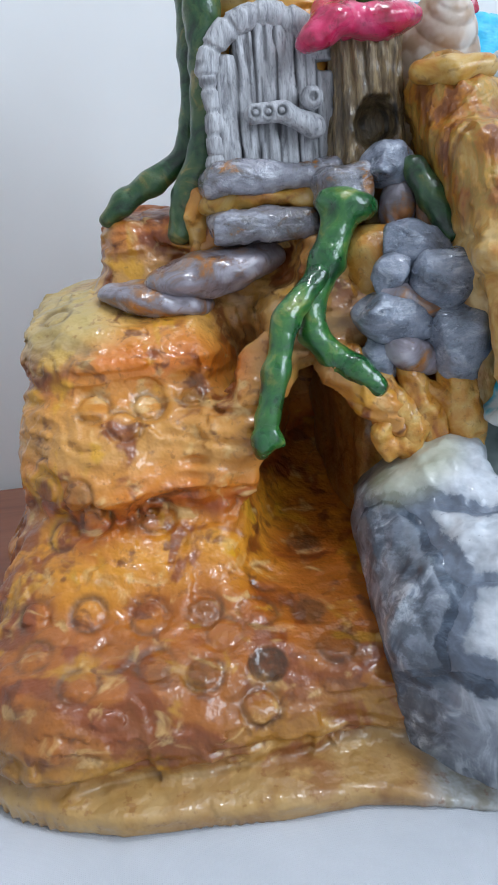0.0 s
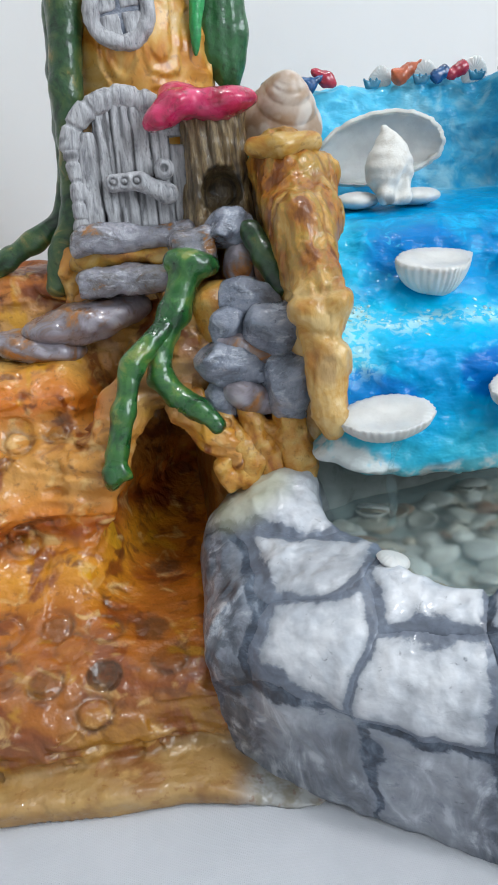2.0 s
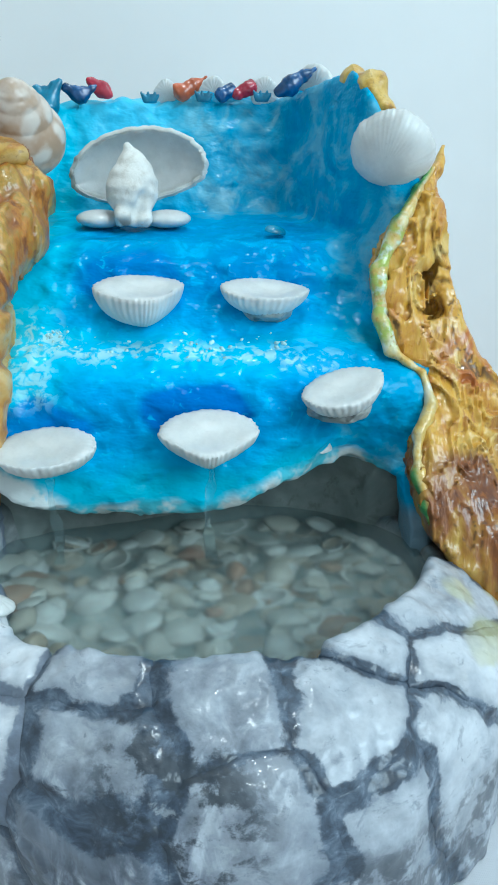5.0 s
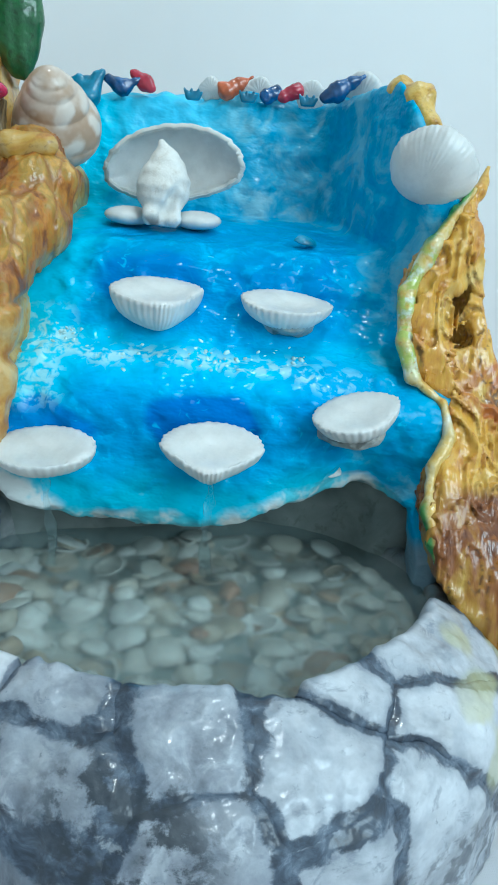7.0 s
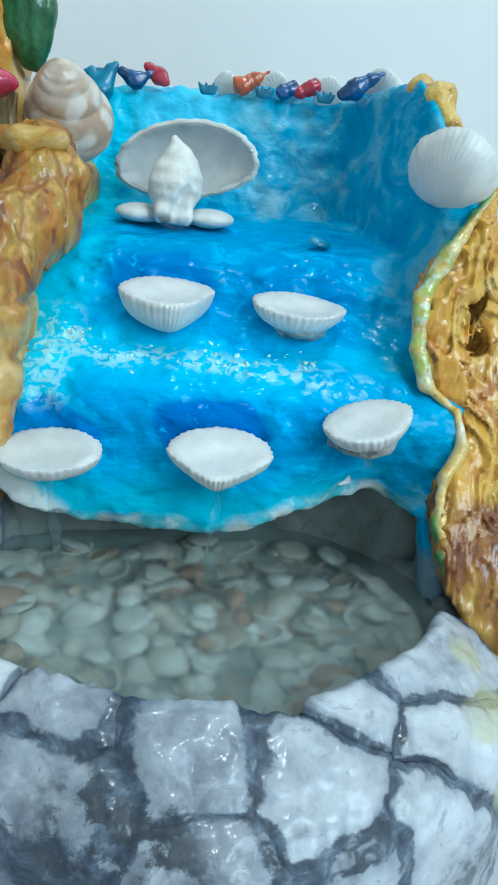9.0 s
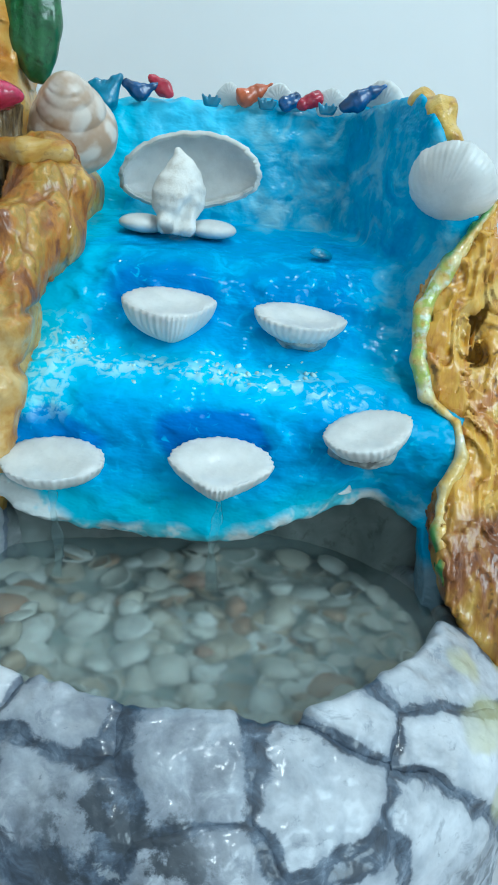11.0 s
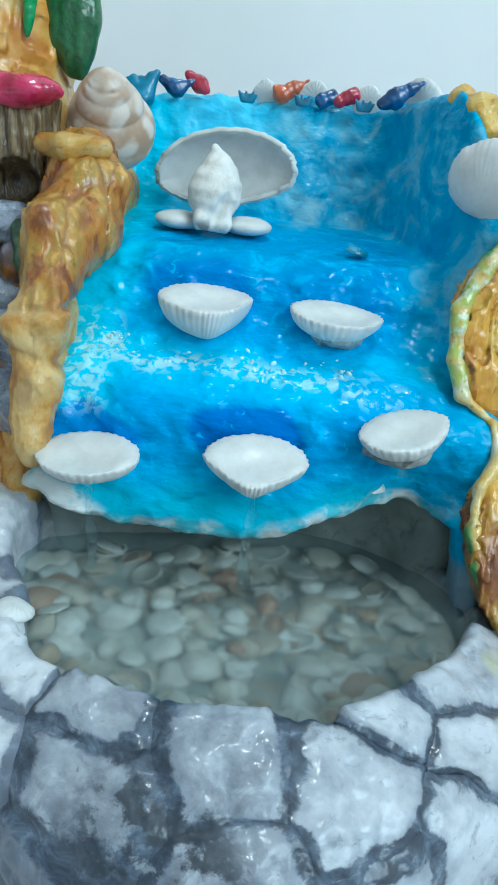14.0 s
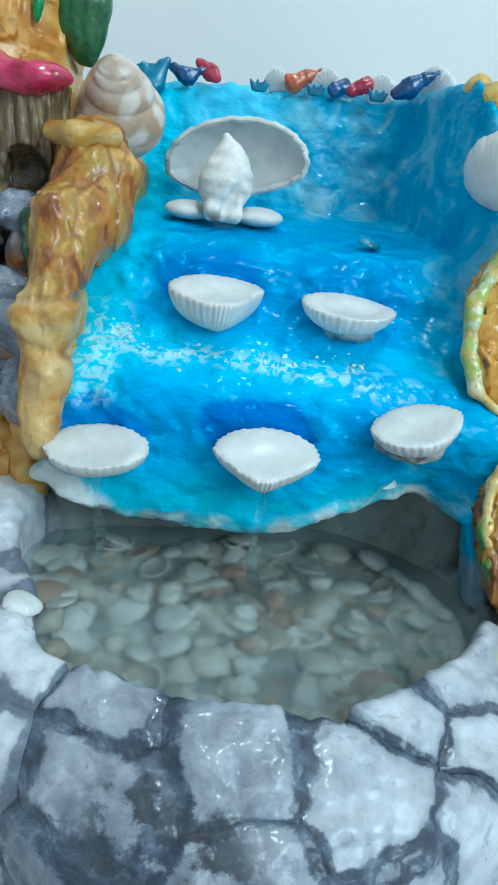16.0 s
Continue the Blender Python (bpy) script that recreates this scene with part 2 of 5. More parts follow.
def fall_paint():
    p = Paint("glossy blue resin water")
    x, z = p.axis(0), p.axis(2)
    n1, n2 = p.noise(0.022, 4, 0.6, 0.8), p.noise(0.006, 4, 0.65, 0.8, shift=3)
    zz = p.calc("ADD", z, p.calc("MULTIPLY", p.calc("SUBTRACT", p.noise(0.03, 3, 0.55, 0.8, (0.6, 1, 1)), 0.5), 0.03))
    c = p.ramp(p.span(zz, 0.1, 0.25), [(0.0, (0.03, 0.42, 0.60)), (0.12, (0.0, 0.37, 0.70)), (0.24, (0.0, 0.27, 0.62)), (0.36, (0.0, 0.33, 0.72)), (0.45, (0.0, 0.44, 0.84)), (0.54, (0.01, 0.53, 0.86)),
                                       (0.62, (0.0, 0.36, 0.74)), (0.74, (0.0, 0.29, 0.66)), (0.84, (0.0, 0.25, 0.59)), (1.0, (0.0, 0.32, 0.64))])
    c = p.mix(p.span(p.noise(0.013, 3, 0.6, 1.0, shift=7), 0.52, 0.66, 0, 0.6), c, (0.0, 0.48, 0.88))
    # milky upper wall and pale edges
    high = p.span(p.calc("ADD", z, p.calc("MULTIPLY", n1, 0.02)), 0.238, 0.256)
    c = p.mix(p.calc("MULTIPLY", high, p.span(n1, 0.3, 0.6, 0.6, 0.95)), c, p.mix(p.span(x, 0.085, 0.125), (0.14, 0.64, 0.9), p.ramp(n1, [(0.35, (0.03, 0.3, 0.52)), (0.5, (0.08, 0.4, 0.6)), (0.65, (0.26, 0.55, 0.67))])))
    side = p.span(p.calc("ADD", x, p.calc("MULTIPLY", n1, 0.05)), 0.056, 0.085, 1, 0)
    c = p.mix(p.calc("MULTIPLY", side, 0.75), c, (0.05, 0.64, 0.9))
    far = p.span(p.calc("ADD", x, p.calc("MULTIPLY", n1, 0.03)), 0.178, 0.2)
    c = p.mix(p.calc("MULTIPLY", far, 0.8), c, p.ramp(n1, [(0.36, (0.0, 0.26, 0.54)), (0.52, (0.03, 0.36, 0.63)), (0.68, (0.18, 0.5, 0.68))]))
    # dark blue halos round the cups, recess shade painted in with them
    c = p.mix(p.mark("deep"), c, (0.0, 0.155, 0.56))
    c = p.mix(p.calc("MULTIPLY", p.mark("foam"), p.span(p.noise(0.0055, 4, 0.6, 0.6, shift=3), 0.46, 0.56, 0.1, 0.9)), c, (0.45, 0.78, 0.86))
    c = p.mix(p.calc("MULTIPLY", p.mark("teal"), p.span(n1, 0.3, 0.6, 0.35, 0.9)), c, (0.045, 0.45, 0.62))
    c = p.mix(p.mark("lip"), c, p.mix(p.span(p.noise(0.014, 3, shift=4), 0.42, 0.58), (0.12, 0.48, 0.58), (0.62, 0.66, 0.65)))
    c = p.mix(p.span(p.noise(0.006, 3, 0.55, 1.0, shift=6), 0.66, 0.74, 0, 0.5), c, (0.06, 0.62, 0.88))
    c = p.mix(p.calc("MULTIPLY", p.mark("silt"), 0.85), c, (0.2, 0.25, 0.29))
    return p.done(c, p.span(n1, 0.3, 0.7, 0.35, 0.55), 0.28,
                  [(p.noise(0.012, 3, 0.5, 0.1, (0.8, 1, 1.4)), 0.6, 0.0045), (p.noise(0.005, 2, 0.5, 0.0, (0.8, 1, 1.3)), 0.32, 0.0018)], specular_ior_level=0.1, coat_roughness=0.1)


def shell_white(name, tint=(0.7, 0.7, 0.68), spots=None, size=0.008):
    p = Paint(name)
    c = p.mix(p.span(p.noise(0.01, 4, 0.6), 0.35, 0.7), tint, tuple(v * 0.86 for v in tint))
    if spots:
        c = p.mix(p.span(p.any(), 0.55, 1.0, 0, 0.55), c, spots)
        c = p.mix(p.span(p.noise(size, 3, 0.55, 0.6, shift=2), 0.5, 0.57, 0, 0.8), c, spots)
    c = p.mix(p.span(p.noise(0.002, 4, 0.7), 0.6, 0.72, 0, 0.25), c, tuple(v * 0.6 for v in tint))
    c = p.mix(p.mark("dark"), c, (0.05, 0.05, 0.05))
    return p.done(c, 0.35, 0.25, [(p.noise(0.003, 4, 0.6), 0.25, 0.0006)], subsurface_weight=0.15, subsurface_radius=(0.004, 0.003, 0.0025), subsurface_scale=1.0)


def plain(name, colour, rough=0.5, size=0.02, vary=0.12, coat=0.0, depth=0.0005, fine=0.002):
    p = Paint(name)
    c = p.mix(p.span(p.noise(size, 4, 0.6), 0.3, 0.7), tuple(v * (1 - vary) for v in colour), tuple(min(1, v * (1 + vary)) for v in colour))
    return p.done(c, rough, coat, [(p.noise(fine, 4, 0.6), 0.3, depth)])


def cloth():
    p = Paint("white woven cloth")
    w = p.n("ShaderNodeTexWave", {"Vector": p.co, "Scale": 420.0, "Distortion": 0.6}, bands_direction="X").outputs["Fac"]
    v = p.n("ShaderNodeTexWave", {"Vector": p.co, "Scale": 420.0, "Distortion": 0.6}, bands_direction="Y").outputs["Fac"]
    c = p.mix(p.span(p.noise(0.08, 4), 0.3, 0.7), (0.55, 0.57, 0.61), (0.62, 0.63, 0.67))
    return p.done(c, 0.85, 0.0, [(p.calc("MULTIPLY", w, v), 0.3, 0.0005), (p.noise(0.06, 3), 0.3, 0.003)])


def board():
    p = Paint("reddish brown wooden tabletop")
    c = p.ramp(p.noise(0.03, 6, 0.65, 1.0, (0.15, 1, 1)), [(0.3, (0.15, 0.05, 0.025)), (0.55, (0.24, 0.085, 0.04)), (0.75, (0.3, 0.12, 0.06))])
    return p.done(c, 0.4, 0.2, [(p.noise(0.01, 4, 0.6, 0, (0.1, 1, 1)), 0.2, 0.0005)])


def stream():
    p = Paint("clear falling water")
    return p.done((0.82, 0.93, 0.95), 0.12, 0.0, [(p.noise(0.006, 2, 0.5, 0, (1, 1, 0.3)), 0.5, 0.0015)], transmission_weight=0.97, IOR=1.06)


def water():
    p = Paint("murky pool water")
    return p.done((0.34, 0.43, 0.435), 0.25, 0.0, [(p.noise(0.02, 2, 0.5, 0.5), 0.25, 0.0015), (p.noise(0.006, 2), 0.15, 0.0005)], transmission_weight=0.82, IOR=1.25)


RIMPAINT = rim_paint()
CLIFF, STREAM, HILL, SLAB, FALL, CLOTH, BOARD, WATER = cliff_paint(), stream(), hill_paint(), slab_paint(), fall_paint(), cloth(), board(), water()
def column_paint():
    p = Paint("ochre clay drape")
    z = p.calc("ADD", p.axis(2), p.calc("MULTIPLY", p.calc("SUBTRACT", p.noise(0.02, 3), 0.5), 0.03))
    up = p.ramp(p.noise(0.014, 4, 0.6, 0.3, (1.2, 1.2, 0.65)), [(0.36, (0.2, 0.06, 0.006)), (0.44, (0.44, 0.17, 0.015)), (0.51, (0.36, 0.22, 0.035)), (0.58, (0.56, 0.29, 0.05)), (0.67, (0.64, 0.42, 0.13))])
    low = p.ramp(p.noise(0.014, 4, 0.6, 0.4), [(0.34, (0.45, 0.18, 0.02)), (0.46, (0.58, 0.33, 0.08)), (0.6, (0.66, 0.46, 0.19))])
    c = p.mix(p.span(z, 0.192, 0.208), low, up)
    c = p.mix(p.calc("MULTIPLY", p.mark("dark"), 0.6), c, (0.2, 0.055, 0.008))
    return p.done(c, p.span(p.noise(0.015, 3), 0.3, 0.7, 0.3, 0.5), 0.35, [(p.noise(0.008, 3, 0.5, 0, (1.4, 1.4, 0.7)), 0.5, 0.003), (p.noise(0.003, 2), 0.2, 0.001)])


COLUMN = column_paint()
GROUT = clay_paint("grey washed clay", [(0.3, (0.1, 0.115, 0.12)), (0.5, (0.16, 0.18, 0.185)), (0.7, (0.24, 0.265, 0.265))])
POOLGREY = clay_paint("wet grey-green clay", [(0.3, (0.14, 0.17, 0.165)), (0.5, (0.19, 0.225, 0.215)), (0.7, (0.25, 0.28, 0.265))], 0.03, 0.15, (0.4, 0.6))
OCHRE = clay_paint("ochre clay", [(0.34, (0.28, 0.085, 0.008)), (0.44, (0.44, 0.19, 0.02)), (0.53, (0.52, 0.30, 0.05)), (0.68, (0.6, 0.42, 0.17))], 0.02, 0.35)
TOWER = clay_paint("orange tower clay", [(0.32, (0.46, 0.14, 0.012)), (0.45, (0.64, 0.29, 0.04)), (0.55, (0.7, 0.4, 0.09)), (0.7, (0.74, 0.52, 0.22))], 0.022, 0.45)
LEG = clay_paint("yellow ochre clay folds", [(0.3, (0.36, 0.11, 0.01)), (0.46, (0.56, 0.25, 0.03)), (0.6, (0.62, 0.36, 0.08)), (0.75, (0.64, 0.44, 0.16))], 0.012, 0.5, depth=0.003)
GREEN = clay_paint("glossy green vine paint", [(0.34, (0.008, 0.04, 0.012)), (0.46, (0.018, 0.11, 0.025)), (0.58, (0.05, 0.17, 0.03)), (0.68, (0.2, 0.26, 0.05))], 0.015, 0.7, (0.2, 0.4))
DARKGREEN = clay_paint("dark green vine paint", [(0.34, (0.012, 0.03, 0.014)), (0.46, (0.025, 0.08, 0.028)), (0.58, (0.07, 0.12, 0.035)), (0.68, (0.24, 0.19, 0.05))], 0.015, 0.4)
LEAF = clay_paint("bright green leaf paint", [(0.3, (0.01, 0.16, 0.05)), (0.5, (0.02, 0.35, 0.09)), (0.7, (0.05, 0.45, 0.12))], 0.01, 0.6)
DEEPLEAF = clay_paint("deep green leaf paint", [(0.3, (0.006, 0.04, 0.012)), (0.5, (0.014, 0.095, 0.028)), (0.7, (0.03, 0.16, 0.045))], 0.014, 0.6)


def stone_paint(name, stops, dab):
    """Grey wash under pale dry-brushed strokes, with dark wash left in the dents."""
    p = Paint(name)
    c = p.ramp(p.noise(0.016, 5, 0.65, 0.7, (1, 1, 1.6)), stops)
    c = p.mix(p.span(p.noise(0.0085, 5, 0.7, 0.5, (0.8, 1, 1.7), 6), 0.52, 0.66, 0, 0.75), c, dab)
    c = p.mix(p.span(p.noise(0.006, 5, 0.68, 0.4, (1, 1, 1.4), 13), 0.6, 0.7, 0, 0.7), c, (0.03, 0.036, 0.05))
    return p.done(c, p.span(p.noise(0.012, 4), 0.3, 0.7, 0.18, 0.42), 0.7,
                  [(p.noise(0.0075, 4, 0.6, 0.3, (1, 1, 1.3)), 0.6, 0.003), (p.noise(0.0022, 3, 0.6, 0.2, (1, 1, 1.4)), 0.3, 0.0009)])


GREY = stone_paint("blue-grey stone paint", [(0.3, (0.07, 0.08, 0.105)), (0.46, (0.17, 0.195, 0.25)), (0.6, (0.26, 0.285, 0.35)), (0.74, (0.42, 0.44, 0.5))], (0.42, 0.45, 0.52))
STEP = stone_paint("lavender-grey step paint", [(0.32, (0.34, 0.14, 0.03)), (0.4, (0.17, 0.155, 0.155)), (0.52, (0.25, 0.25, 0.29)), (0.66, (0.36, 0.35, 0.39))], (0.46, 0.46, 0.51))
LAVENDER = clay_paint("lavender-grey stone paint", [(0.34, (0.38, 0.14, 0.02)), (0.42, (0.24, 0.15, 0.11)), (0.48, (0.22, 0.19, 0.21)), (0.58, (0.33, 0.3, 0.34)), (0.75, (0.46, 0.43, 0.46))], 0.018, 0.6, (0.25, 0.4))
DOOR = clay_paint("dry-brushed grey plank paint", [(0.3, (0.2, 0.2, 0.22)), (0.45, (0.42, 0.42, 0.44)), (0.65, (0.58, 0.58, 0.6))], 0.008, 0.15, (0.4, 0.6), 0.002, (2.5, 2.5, 0.5))
TRUNK = clay_paint("brown stump bark paint", [(0.3, (0.06, 0.035, 0.012)), (0.5, (0.2, 0.13, 0.05)), (0.7, (0.42, 0.32, 0.17))], 0.006, 0.5, (0.3, 0.5), 0.002, (2.5, 2.5, 0.4))
PINK = clay_paint("glossy pink cap paint", [(0.3, (0.3, 0.008, 0.035)), (0.5, (0.6, 0.02, 0.11)), (0.7, (0.72, 0.07, 0.2))], 0.015, 0.7, (0.2, 0.35))
def snail_paint():
    p = Paint("mottled snail shell")
    spots = p.n("ShaderNodeTexVoronoi", {"Vector": p.co, "Scale": 1 / 0.0075}, feature="SMOOTH_F1").outputs["Distance"]
    c = p.mix(p.span(p.calc("ADD", spots, p.calc("MULTIPLY", p.noise(0.006, 3), 0.3)), 0.42, 0.66), (0.70, 0.62, 0.54), (0.44, 0.30, 0.2))
    c = p.mix(p.span(p.noise(0.014, 3, shift=3), 0.4, 0.65, 0, 0.7), c, (0.64, 0.54, 0.46))
    return p.done(c, 0.35, 0.2, [(p.noise(0.003, 3), 0.2, 0.0005)])


def conch_paint():
    p = Paint("weathered cream conch shell")
    c = p.ramp(p.noise(0.006, 5, 0.7, 0.3), [(0.32, (0.6, 0.56, 0.5)), (0.44, (0.73, 0.71, 0.66)), (0.6, (0.8, 0.79, 0.75))])
    c = p.mix(p.mark("dark"), c, (0.12, 0.09, 0.06))
    return p.done(c, 0.6, 0.05, [(p.noise(0.0022, 4, 0.7), 0.4, 0.0008), (p.noise(0.006, 3), 0.3, 0.0012)])


def pebble_paint():
    p = Paint("pale pool shell")
    c = p.ramp(p.any(), [(0.0, (0.74, 0.72, 0.68)), (0.45, (0.64, 0.6, 0.53)), (0.75, (0.5, 0.43, 0.34)), (0.9, (0.42, 0.29, 0.18)), (1.0, (0.4, 0.16, 0.08))])
    c = p.mix(p.span(p.noise(0.006, 4, 0.6), 0.4, 0.65, 0, 0.35), c, (0.4, 0.34, 0.27))
    return p.done(c, 0.4, 0.1, [(p.noise(0.003, 3), 0.25, 0.0005)])


WHITE, CREAM = shell_white("white cockle shell"), conch_paint()
OYSTER = shell_white("white oyster shell", (0.73, 0.73, 0.69))
SNAIL = snail_paint()
PEBBLE = pebble_paint()
BLUESHELL = plain("blue painted shell", (0.01, 0.075, 0.22), 0.25, 0.01, 0.5, 0.6)
TEALSHELL = plain("teal painted shell", (0.025, 0.21, 0.35), 0.3, 0.01, 0.4, 0.5)
REDSHELL = plain("red painted shell", (0.38, 0.022, 0.05), 0.25, 0.01, 0.3, 0.6)
ORANGESHELL = plain("orange painted shell", (0.55, 0.13, 0.05), 0.3, 0.01, 0.3, 0.5)
def silt_paint():
    p = Paint("shell grit and silt")
    cell = p.n("ShaderNodeTexVoronoi", {"Vector": p.co, "Scale": 1 / 0.009}, feature="F1").outputs["Color"]
    c = p.ramp(p.n("ShaderNodeSeparateXYZ", {"Vector": cell}).outputs[0], [(0.1, (0.26, 0.28, 0.26)), (0.4, (0.42, 0.4, 0.35)), (0.7, (0.55, 0.52, 0.46)), (0.9, (0.36, 0.24, 0.15))])
    c = p.mix(p.span(p.noise(0.012, 4, 0.6), 0.4, 0.6, 0, 0.7), c, (0.3, 0.32, 0.29))
    return p.done(c, 0.7, 0.0, [(p.noise(0.004, 3), 0.4, 0.001)])


SILT = silt_paint()
YELLOW = clay_paint("yellow clay trim", [(0.3, (0.45, 0.22, 0.03)), (0.5, (0.65, 0.4, 0.06)), (0.7, (0.7, 0.5, 0.15))], 0.008)
WALL, CEILING, FLOOR = plain("white wall paint", (0.84, 0.84, 0.835), 0.7, 0.3, 0.03, 0.0, 0.0001), plain("white ceiling paint", (0.85, 0.85, 0.85), 0.8, 0.3, 0.03), plain("grey floor tile", (0.35, 0.34, 0.33), 0.4, 0.3, 0.1)

# ---- clay forms as signed distances ----
LATTICE = np.random.RandomState(7).rand(32, 32, 32).astype(np.float32)


def grain(X, Y, Z, size, shift=0.0):
    """Smooth random value from -1 to 1 with blobs of about that size in metres."""
    out = 0
    ps = [np.asarray(a, np.float32) / size + shift + 7.3 * n for n, a in enumerate((X, Y, Z))]
    low = [np.floor(p).astype(np.int32) for p in ps]
    f = [p - l for p, l in zip(ps, low)]
    f = [a * a * (3 - 2 * a) for a in f]
    for i in (0, 1):
        for j in (0, 1):
            for k in (0, 1):
                w = (f[0] if i else 1 - f[0]) * (f[1] if j else 1 - f[1]) * (f[2] if k else 1 - f[2])
                out = out + w * LATTICE[(low[0] + i) % 32, (low[1] + j) % 32, (low[2] + k) % 32]
    return 2 * out - 1


def smin(a, b, k):
    h = np.maximum(k - np.abs(a - b), 0) / k
    return np.minimum(a, b) - h * h * k / 4


def smax(a, b, k):
    return -smin(-a, -b, k)


def step(a, b, x):
    t = np.clip((x - a) / (b - a), 0, 1)
    return t * t * (3 - 2 * t)


def curve(x, xs, ys):
    return np.interp(x, xs, ys).astype(np.float32)


def turn(rx, ry, rz):
    (a, b), (c, d), (e, f) = [(np.cos(radians(v)), np.sin(radians(v))) for v in (rx, ry, rz)]
    return np.array([[e, -f, 0], [f, e, 0], [0, 0, 1]]) @ np.array([[c, 0, d], [0, 1, 0], [-d, 0, c]]) @ np.array([[1, 0, 0], [0, a, -b], [0, b, a]])


def ell(P, c, r, rot=None):
    p = [P[n] - c[n] for n in range(3)]
    if rot is not None:
        m = turn(*rot)
        p = [sum(m[n][k] * p[n] for n in range(3)) for k in range(3)]
    k0 = np.sqrt(sum((p[n] / r[n]) ** 2 for n in range(3)))
    k1 = np.sqrt(sum((p[n] / r[n] ** 2) ** 2 for n in range(3))) + 1e-9
    return k0 * (k0 - 1) / k1


def tube(P, pts, rads):
    """A rope through points with a radius at each."""
    best = None
    for (a, b), (ra, rb) in zip(zip(pts, pts[1:]), zip(rads, rads[1:])):
        ab = [b[n] - a[n] for n in range(3)]
        ll = sum(v * v for v in ab) + 1e-12
        h = np.clip(sum((P[n] - a[n]) * ab[n] for n in range(3)) / ll, 0, 1)
        d = np.sqrt(sum((P[n] - a[n] - h * ab[n]) ** 2 for n in range(3))) - (ra + (rb - ra) * h)
        best = d if best is None else smin(best, d, 0.003)
    return best


def block(P, lo, hi, r):
    q = [np.maximum(lo[n] - P[n], P[n] - hi[n]) + r for n in range(3)]
    return np.sqrt(sum(np.maximum(v, 0) ** 2 for v in q)) + np.minimum(np.maximum(np.maximum(q[0], q[1]), q[2]), 0) - r


def outline(X, Y, pts):
    """Distance to a closed polygon in plan, negative inside."""
    d, inside = None, np.zeros(X.shape, bool)
    for (ax, ay), (bx, by) in zip(pts, pts[1:] + pts[:1]):
        ex, ey = bx - ax, by - ay
        h = np.clip(((X - ax) * ex + (Y - ay) * ey) / (ex * ex + ey * ey), 0, 1)
        q = (X - ax - h * ex) ** 2 + (Y - ay - h * ey) ** 2
        d = q if d is None else np.minimum(d, q)
        if ay != by:
            inside ^= ((ay > Y) != (by > Y)) & (X < ex * (Y - ay) / ey + ax)
    d = np.sqrt(d)
    return np.where(inside, -d, d)


# left hill: terraced front that leans back as it rises, hollowed towards the cave
def hill_front(X, Z):
    f = curve(Z, [0, 0.006, 0.012, 0.022, 0.034, 0.048, 0.058, 0.075, 0.088, 0.1, 0.125, 0.14, 0.152, 0.165, 0.178],
              [0.022, 0.022, 0.02, 0.013, 0.014, 0.025, 0.054, 0.074, 0.09, 0.086, 0.095, 0.11, 0.112, 0.128, 0.15])
    hollow = step(-0.104, -0.06, X) * step(0.048, 0.07, Z) * 0.07 + step(-0.07, -0.045, X) * step(0.06, 0.085, Z) * 0.03
    return f + hollow


SKIRT = [(-0.219, 0.066), (-0.211, 0.036), (-0.198, 0.021), (-0.177, 0.0095), (-0.155, 0.0015), (-0.11, -0.002), (-0.066, -0.0045), (-0.032, -0.0115), (-0.012, -0.0225), (0.012, -0.0375), (0.0, 0.04), (-0.03, 0.1), (-0.2, 0.12)]


def hill(P):
    X, Y, Z = P
    left = curve(Z, [0, 0.02, 0.06, 0.085, 0.11, 0.146, 0.165, 0.178], [-0.208, -0.21, -0.202, -0.189, -0.19, -0.182, -0.183, -0.178])
    qx = np.maximum(left - X, X + 0.01) + 0.036
    qy = np.maximum(hill_front(X, Z) - Y, Y - 0.235) + 0.036
    d = np.sqrt(np.maximum(qx, 0) ** 2 + np.maximum(qy, 0) ** 2) + np.minimum(np.maximum(qx, qy), 0) - 0.036
    d = smax(d * 0.8, Z - 0.176 + 0.03 * np.maximum(0, 0.15 - Y), 0.012)
    d = smin(d, smax(outline(X, Y, SKIRT) + 0.002 - 0.25 * Z, Z - 0.0125 + 0.008 * step(-0.055, -0.025, X) - 0.1 * (Y - 0.01), 0.005), 0.005)
    # ridge round the cave's left side and the roof over it
    d = smin(d, tube(P, [(-0.08, 0.106, 0.152), (-0.083, 0.096, 0.125), (-0.086, 0.09, 0.098)], [0.007, 0.007, 0.005]), 0.026)
    roof = block(P, (-0.07, 0.098, 0.143), (0.0, 0.2, 0.176), 0.014)
    d = smin(d, roof, 0.014)
    d = smin(d, ell(P, (-0.079, 0.102, 0.135), (0.011, 0.01, 0.03), (0, 20, 0)), 0.012)
    d = smin(d, tube(P, [(-0.045, 0.094, 0.147), (-0.032, 0.088, 0.132), (-0.022, 0.084, 0.12)], [0.009, 0.009, 0.008]), 0.008)
    # block beside the tower and the mass under the steps
    d = smin(d, block(P, (-0.142, 0.163, 0.15), (-0.092, 0.225, 0.213), 0.017), 0.012)
    d = smin(d, block(P, (-0.1, 0.152, 0.15), (-0.0, 0.235, 0.214), 0.012), 0.014)
    d = smin(d, block(P, (-0.052, 0.108, 0.15), (0.005, 0.2, 0.2), 0.012), 0.012)
    d = smax(d, -ell(P, (-0.066, 0.112, 0.174), (0.019, 0.018, 0.011), (0, 25, 0)), 0.01)
    return smax(d, -Z, 0.002)


